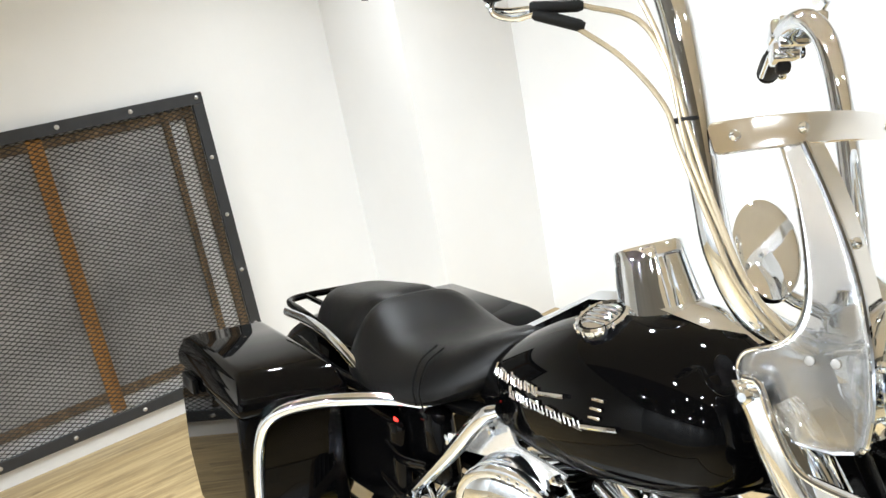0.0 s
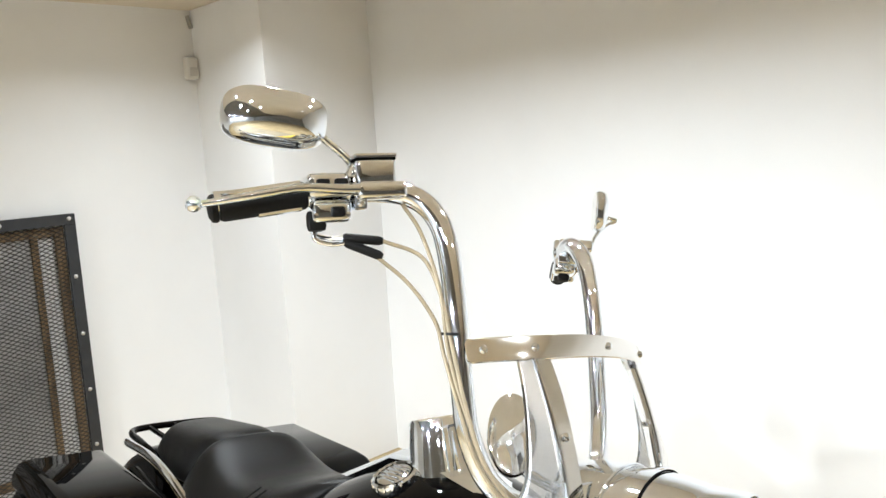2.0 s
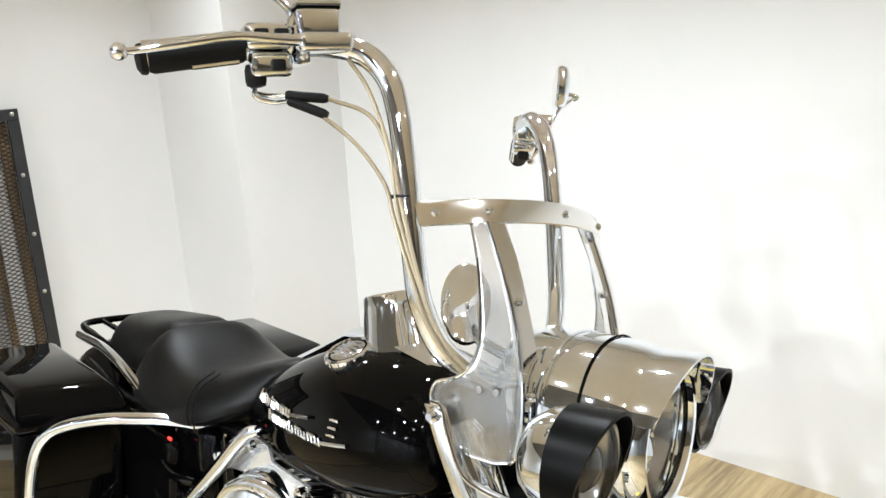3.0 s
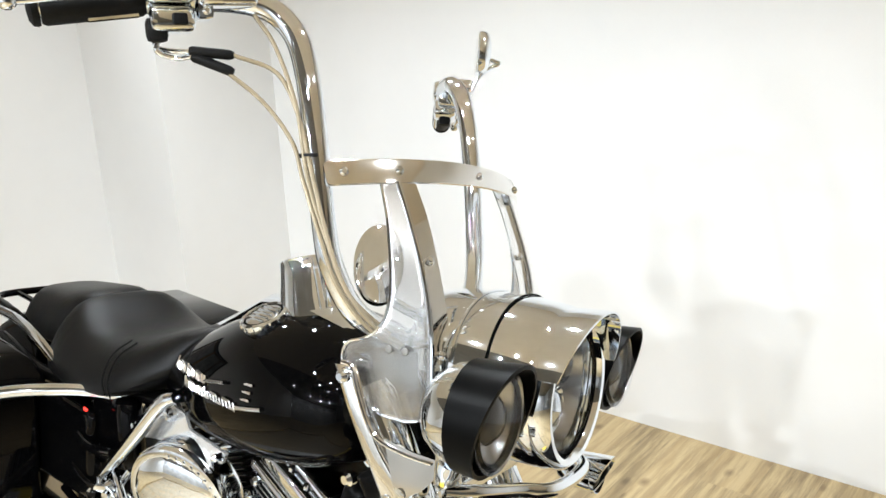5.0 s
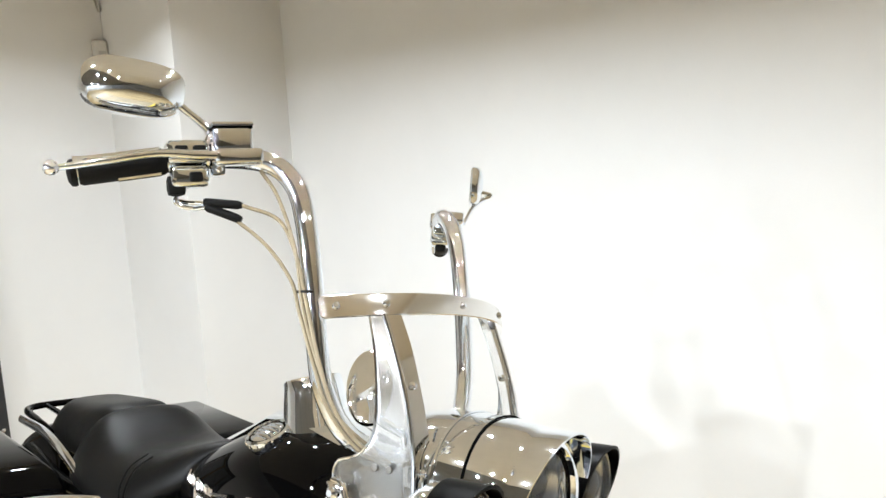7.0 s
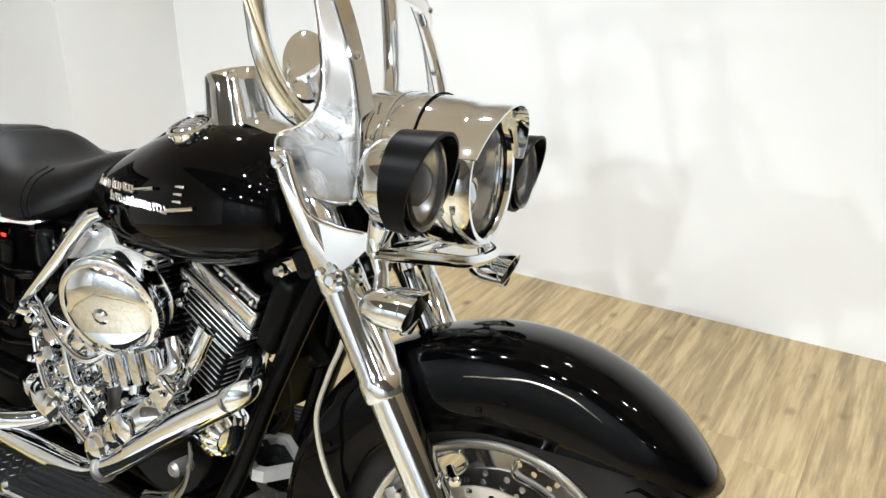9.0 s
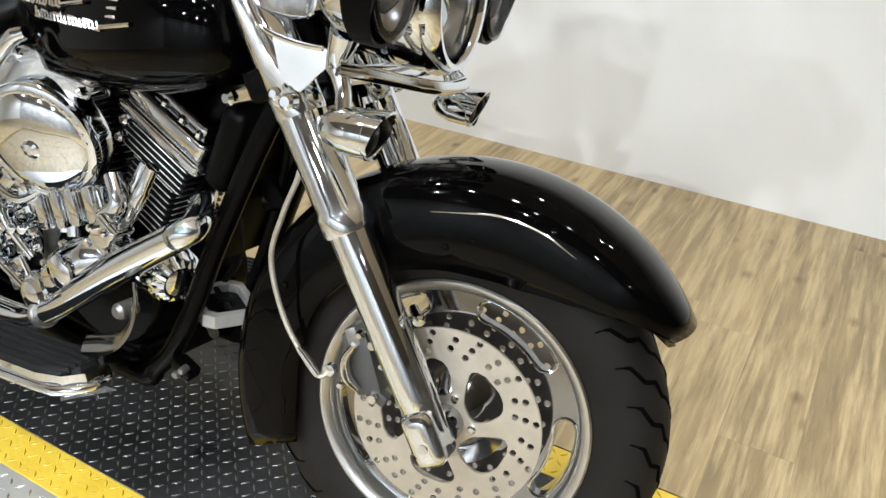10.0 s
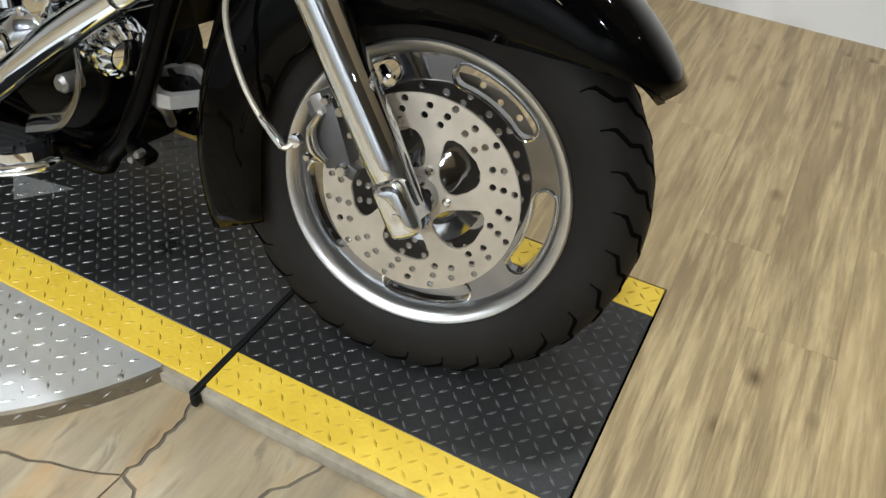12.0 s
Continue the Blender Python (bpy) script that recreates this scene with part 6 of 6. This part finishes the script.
part("washer", lathe([(0.013, 0), (0.013, 0.006), (0.007, 0.008), (0.006, 0.003), (0, 0.003)], pose(-0.95, -0.134, 0.645, 90, 0, 0), 18), CHROME, bracket_, "chrome ring bolt")
for x, z in ((-0.84, 0.705), (-0.825, 0.716), (-0.805, 0.722), (-0.792, 0.716), (-0.64, 0.692)):
    part("bolt", lathe([(0.0075, 0), (0.0075, 0.014), (0.004, 0.018), (0, 0.018)], pose(x, -0.134, z, 90, 0, 0), 8), CHROME, bracket_)
# black hoses and covers with glossy edges behind the engine
for pts, r_ in (([(-0.96, -0.17, 0.6), (-1.04, -0.175, 0.585), (-1.12, -0.17, 0.59), (-1.2, -0.165, 0.575)], 0.011), ([(-0.99, -0.15, 0.52), (-1.06, -0.17, 0.5), (-1.15, -0.175, 0.52), (-1.22, -0.17, 0.48)], 0.009), ([(-1.0, -0.155, 0.44), (-1.08, -0.17, 0.43), (-1.18, -0.175, 0.45)], 0.008)):
    body("engine_hose", tube(pts, r_, 10), PAINT, "glossy black hose")
body("oil_tank_cover", box((0.16, 0.05, 0.15), pose(-1.02, -0.13, 0.615, 0, -10, 0), 0.03, 3), PAINT, "gloss black side panel")
body("shock", tube([(-1.25, -0.15, 0.6), (-1.42, -0.15, 0.36)], 0.028, 14), SATIN, "black rear shock absorber")
body("swingarm", tube([(-1.08, -0.13, 0.33), (-1.61, -0.13, 0.31)], 0.026, 12), FRAME_BLACK, "black swingarm")
body("swingarm", tube([(-1.08, 0.13, 0.33), (-1.61, 0.13, 0.31)], 0.026, 12), FRAME_BLACK, "black swingarm")
stand = body("side_stand", tube([(-0.62, 0.13, 0.2), (-0.6, 0.22, 0.13), (-0.58, 0.3, 0.075), (-0.56, 0.33, 0.058)], 0.011, 10), CHROME, "chrome side stand")
for pts in ([(-0.44, -0.02, 0.62), (-0.4, -0.04, 0.55), (-0.45, 0.02, 0.42), (-0.55, 0.06, 0.3)], [(-0.36, 0.03, 0.7), (-0.38, 0.05, 0.6), (-0.42, 0.05, 0.45), (-0.5, 0.08, 0.28)]):
    body("wire_loom", tube(pts, 0.007, 8), GRIP, "black wiring loom")
body("horn_cover", lathe([(0.045, 0), (0.05, 0.01), (0.045, 0.03), (0, 0.036)], pose(-0.42, 0.05, 0.56, 0, 70, 0), 24), FRAME_BLACK, "black horn")

# ---- floor pieces ----
rnd = random.Random(7)
PLANK_W, PLANK_L = 0.152, 1.22


def plank_field(x0, x1, y0, y1):
    n = max(1, round((x1 - x0) / PLANK_W))
    w = (x1 - x0) / n
    for i in range(n):
        y = y0 - rnd.random() * PLANK_L
        while y < y1:
            a, b = max(y, y0), min(y + PLANK_L, y1)
            if b - a > 0.03:
                floor_piece("plank", (x0 + i * w + 0.00005, a + 0.00005), (x0 + (i + 1) * w - 0.00005, b - 0.00005), rnd.uniform(-0.0003, 0.0003), PLANK, 0.034, 0.0004)
            y += PLANK_L


plank_field(PX1 + 0.004, 4.6, -5.2, BACK_Y)
plank_field(VENT_X, PX1 + 0.004, PY + 0.003, BACK_Y)
plank_field(VENT_X, STONE_X0, -5.2, PY + 0.003)
plank_field(STONE_X0, PX1 + 0.004, -5.2, STONE_Y0)
slab("bay_bed", (STONE_X0, -PY, -0.034), (PX1, PY, -0.032), DARK, "dark bed under the plate", None)

slab("mortar", (STONE_X0, STONE_Y0, -0.0345), (PX1, -PY + 0.004, -0.0325), GROUT, "dark sandy mortar between the flagstones")

# slate flags with broken edges and dark joints
tile, cols, nrows = 0.46, 6, 6


FLAG_FIXED = {(4, 0): (-0.255, -0.2), (4, 1): (-0.245, -0.47)}


def flag_corner(i, j):
    if (i, j) in FLAG_FIXED:
        return Vector((FLAG_FIXED[i, j][0], -PY - 0.002 if j == 0 else FLAG_FIXED[i, j][1]))
    q = random.Random(i * 31 + j * 7 + 3)
    x, y = STONE_X0 + i * (PX1 - STONE_X0) / cols, -PY - 0.002 - j * (-PY - 0.002 - STONE_Y0) / nrows
    return Vector((x + (0 if i in (0, cols) else q.uniform(-0.09, 0.09)), y + (0 if j in (0, nrows) else q.uniform(-0.08, 0.08))))


def flag_edge(a, b):
    """Points along the joint between two corners, the same from both sides."""
    lo, hi = min(a, b), max(a, b)
    q = random.Random(lo[0] * 101 + lo[1] * 57 + hi[0] * 13 + hi[1] * 5)
    p0, p1 = flag_corner(*lo), flag_corner(*hi)
    n = Vector((-(p1 - p0).y, (p1 - p0).x)).normalized()
    rim = (lo[0] == hi[0] and lo[0] in (0, cols)) or (lo[1] == hi[1] and lo[1] in (0, nrows))
    bow = q.uniform(-0.03, 0.03)
    pts = [p0.lerp(p1, k / 14) + n * (0 if rim or k == 0 else bow * math.sin(math.pi * k / 14) + q.uniform(-0.006, 0.006)) for k in range(14)] + [p1]
    return (pts if a == lo else pts[::-1])[:-1]


for i in range(cols):
    for j in range(nrows):
        ring = [(i, j), (i, j + 1), (i + 1, j + 1), (i + 1, j)]
        line = [p for k in range(4) for p in flag_edge(ring[k], ring[(k + 1) % 4])]
        c = sum(line, Vector((0, 0))) / len(line)
        line = [(p - c) * (1 - 0.0035 / max((p - c).length, 0.05)) for p in line]
        flag = part("flagstone", sheet([[(p.x, p.y) for p in line]], 0.006), STONE, floor)
        flag.matrix_world = ROOM @ pose(c.x, c.y, STONE_Z - 0.006 + rnd.uniform(-0.0008, 0.0008), rnd.uniform(-0.1, 0.1), rnd.uniform(-0.1, 0.1), 0)
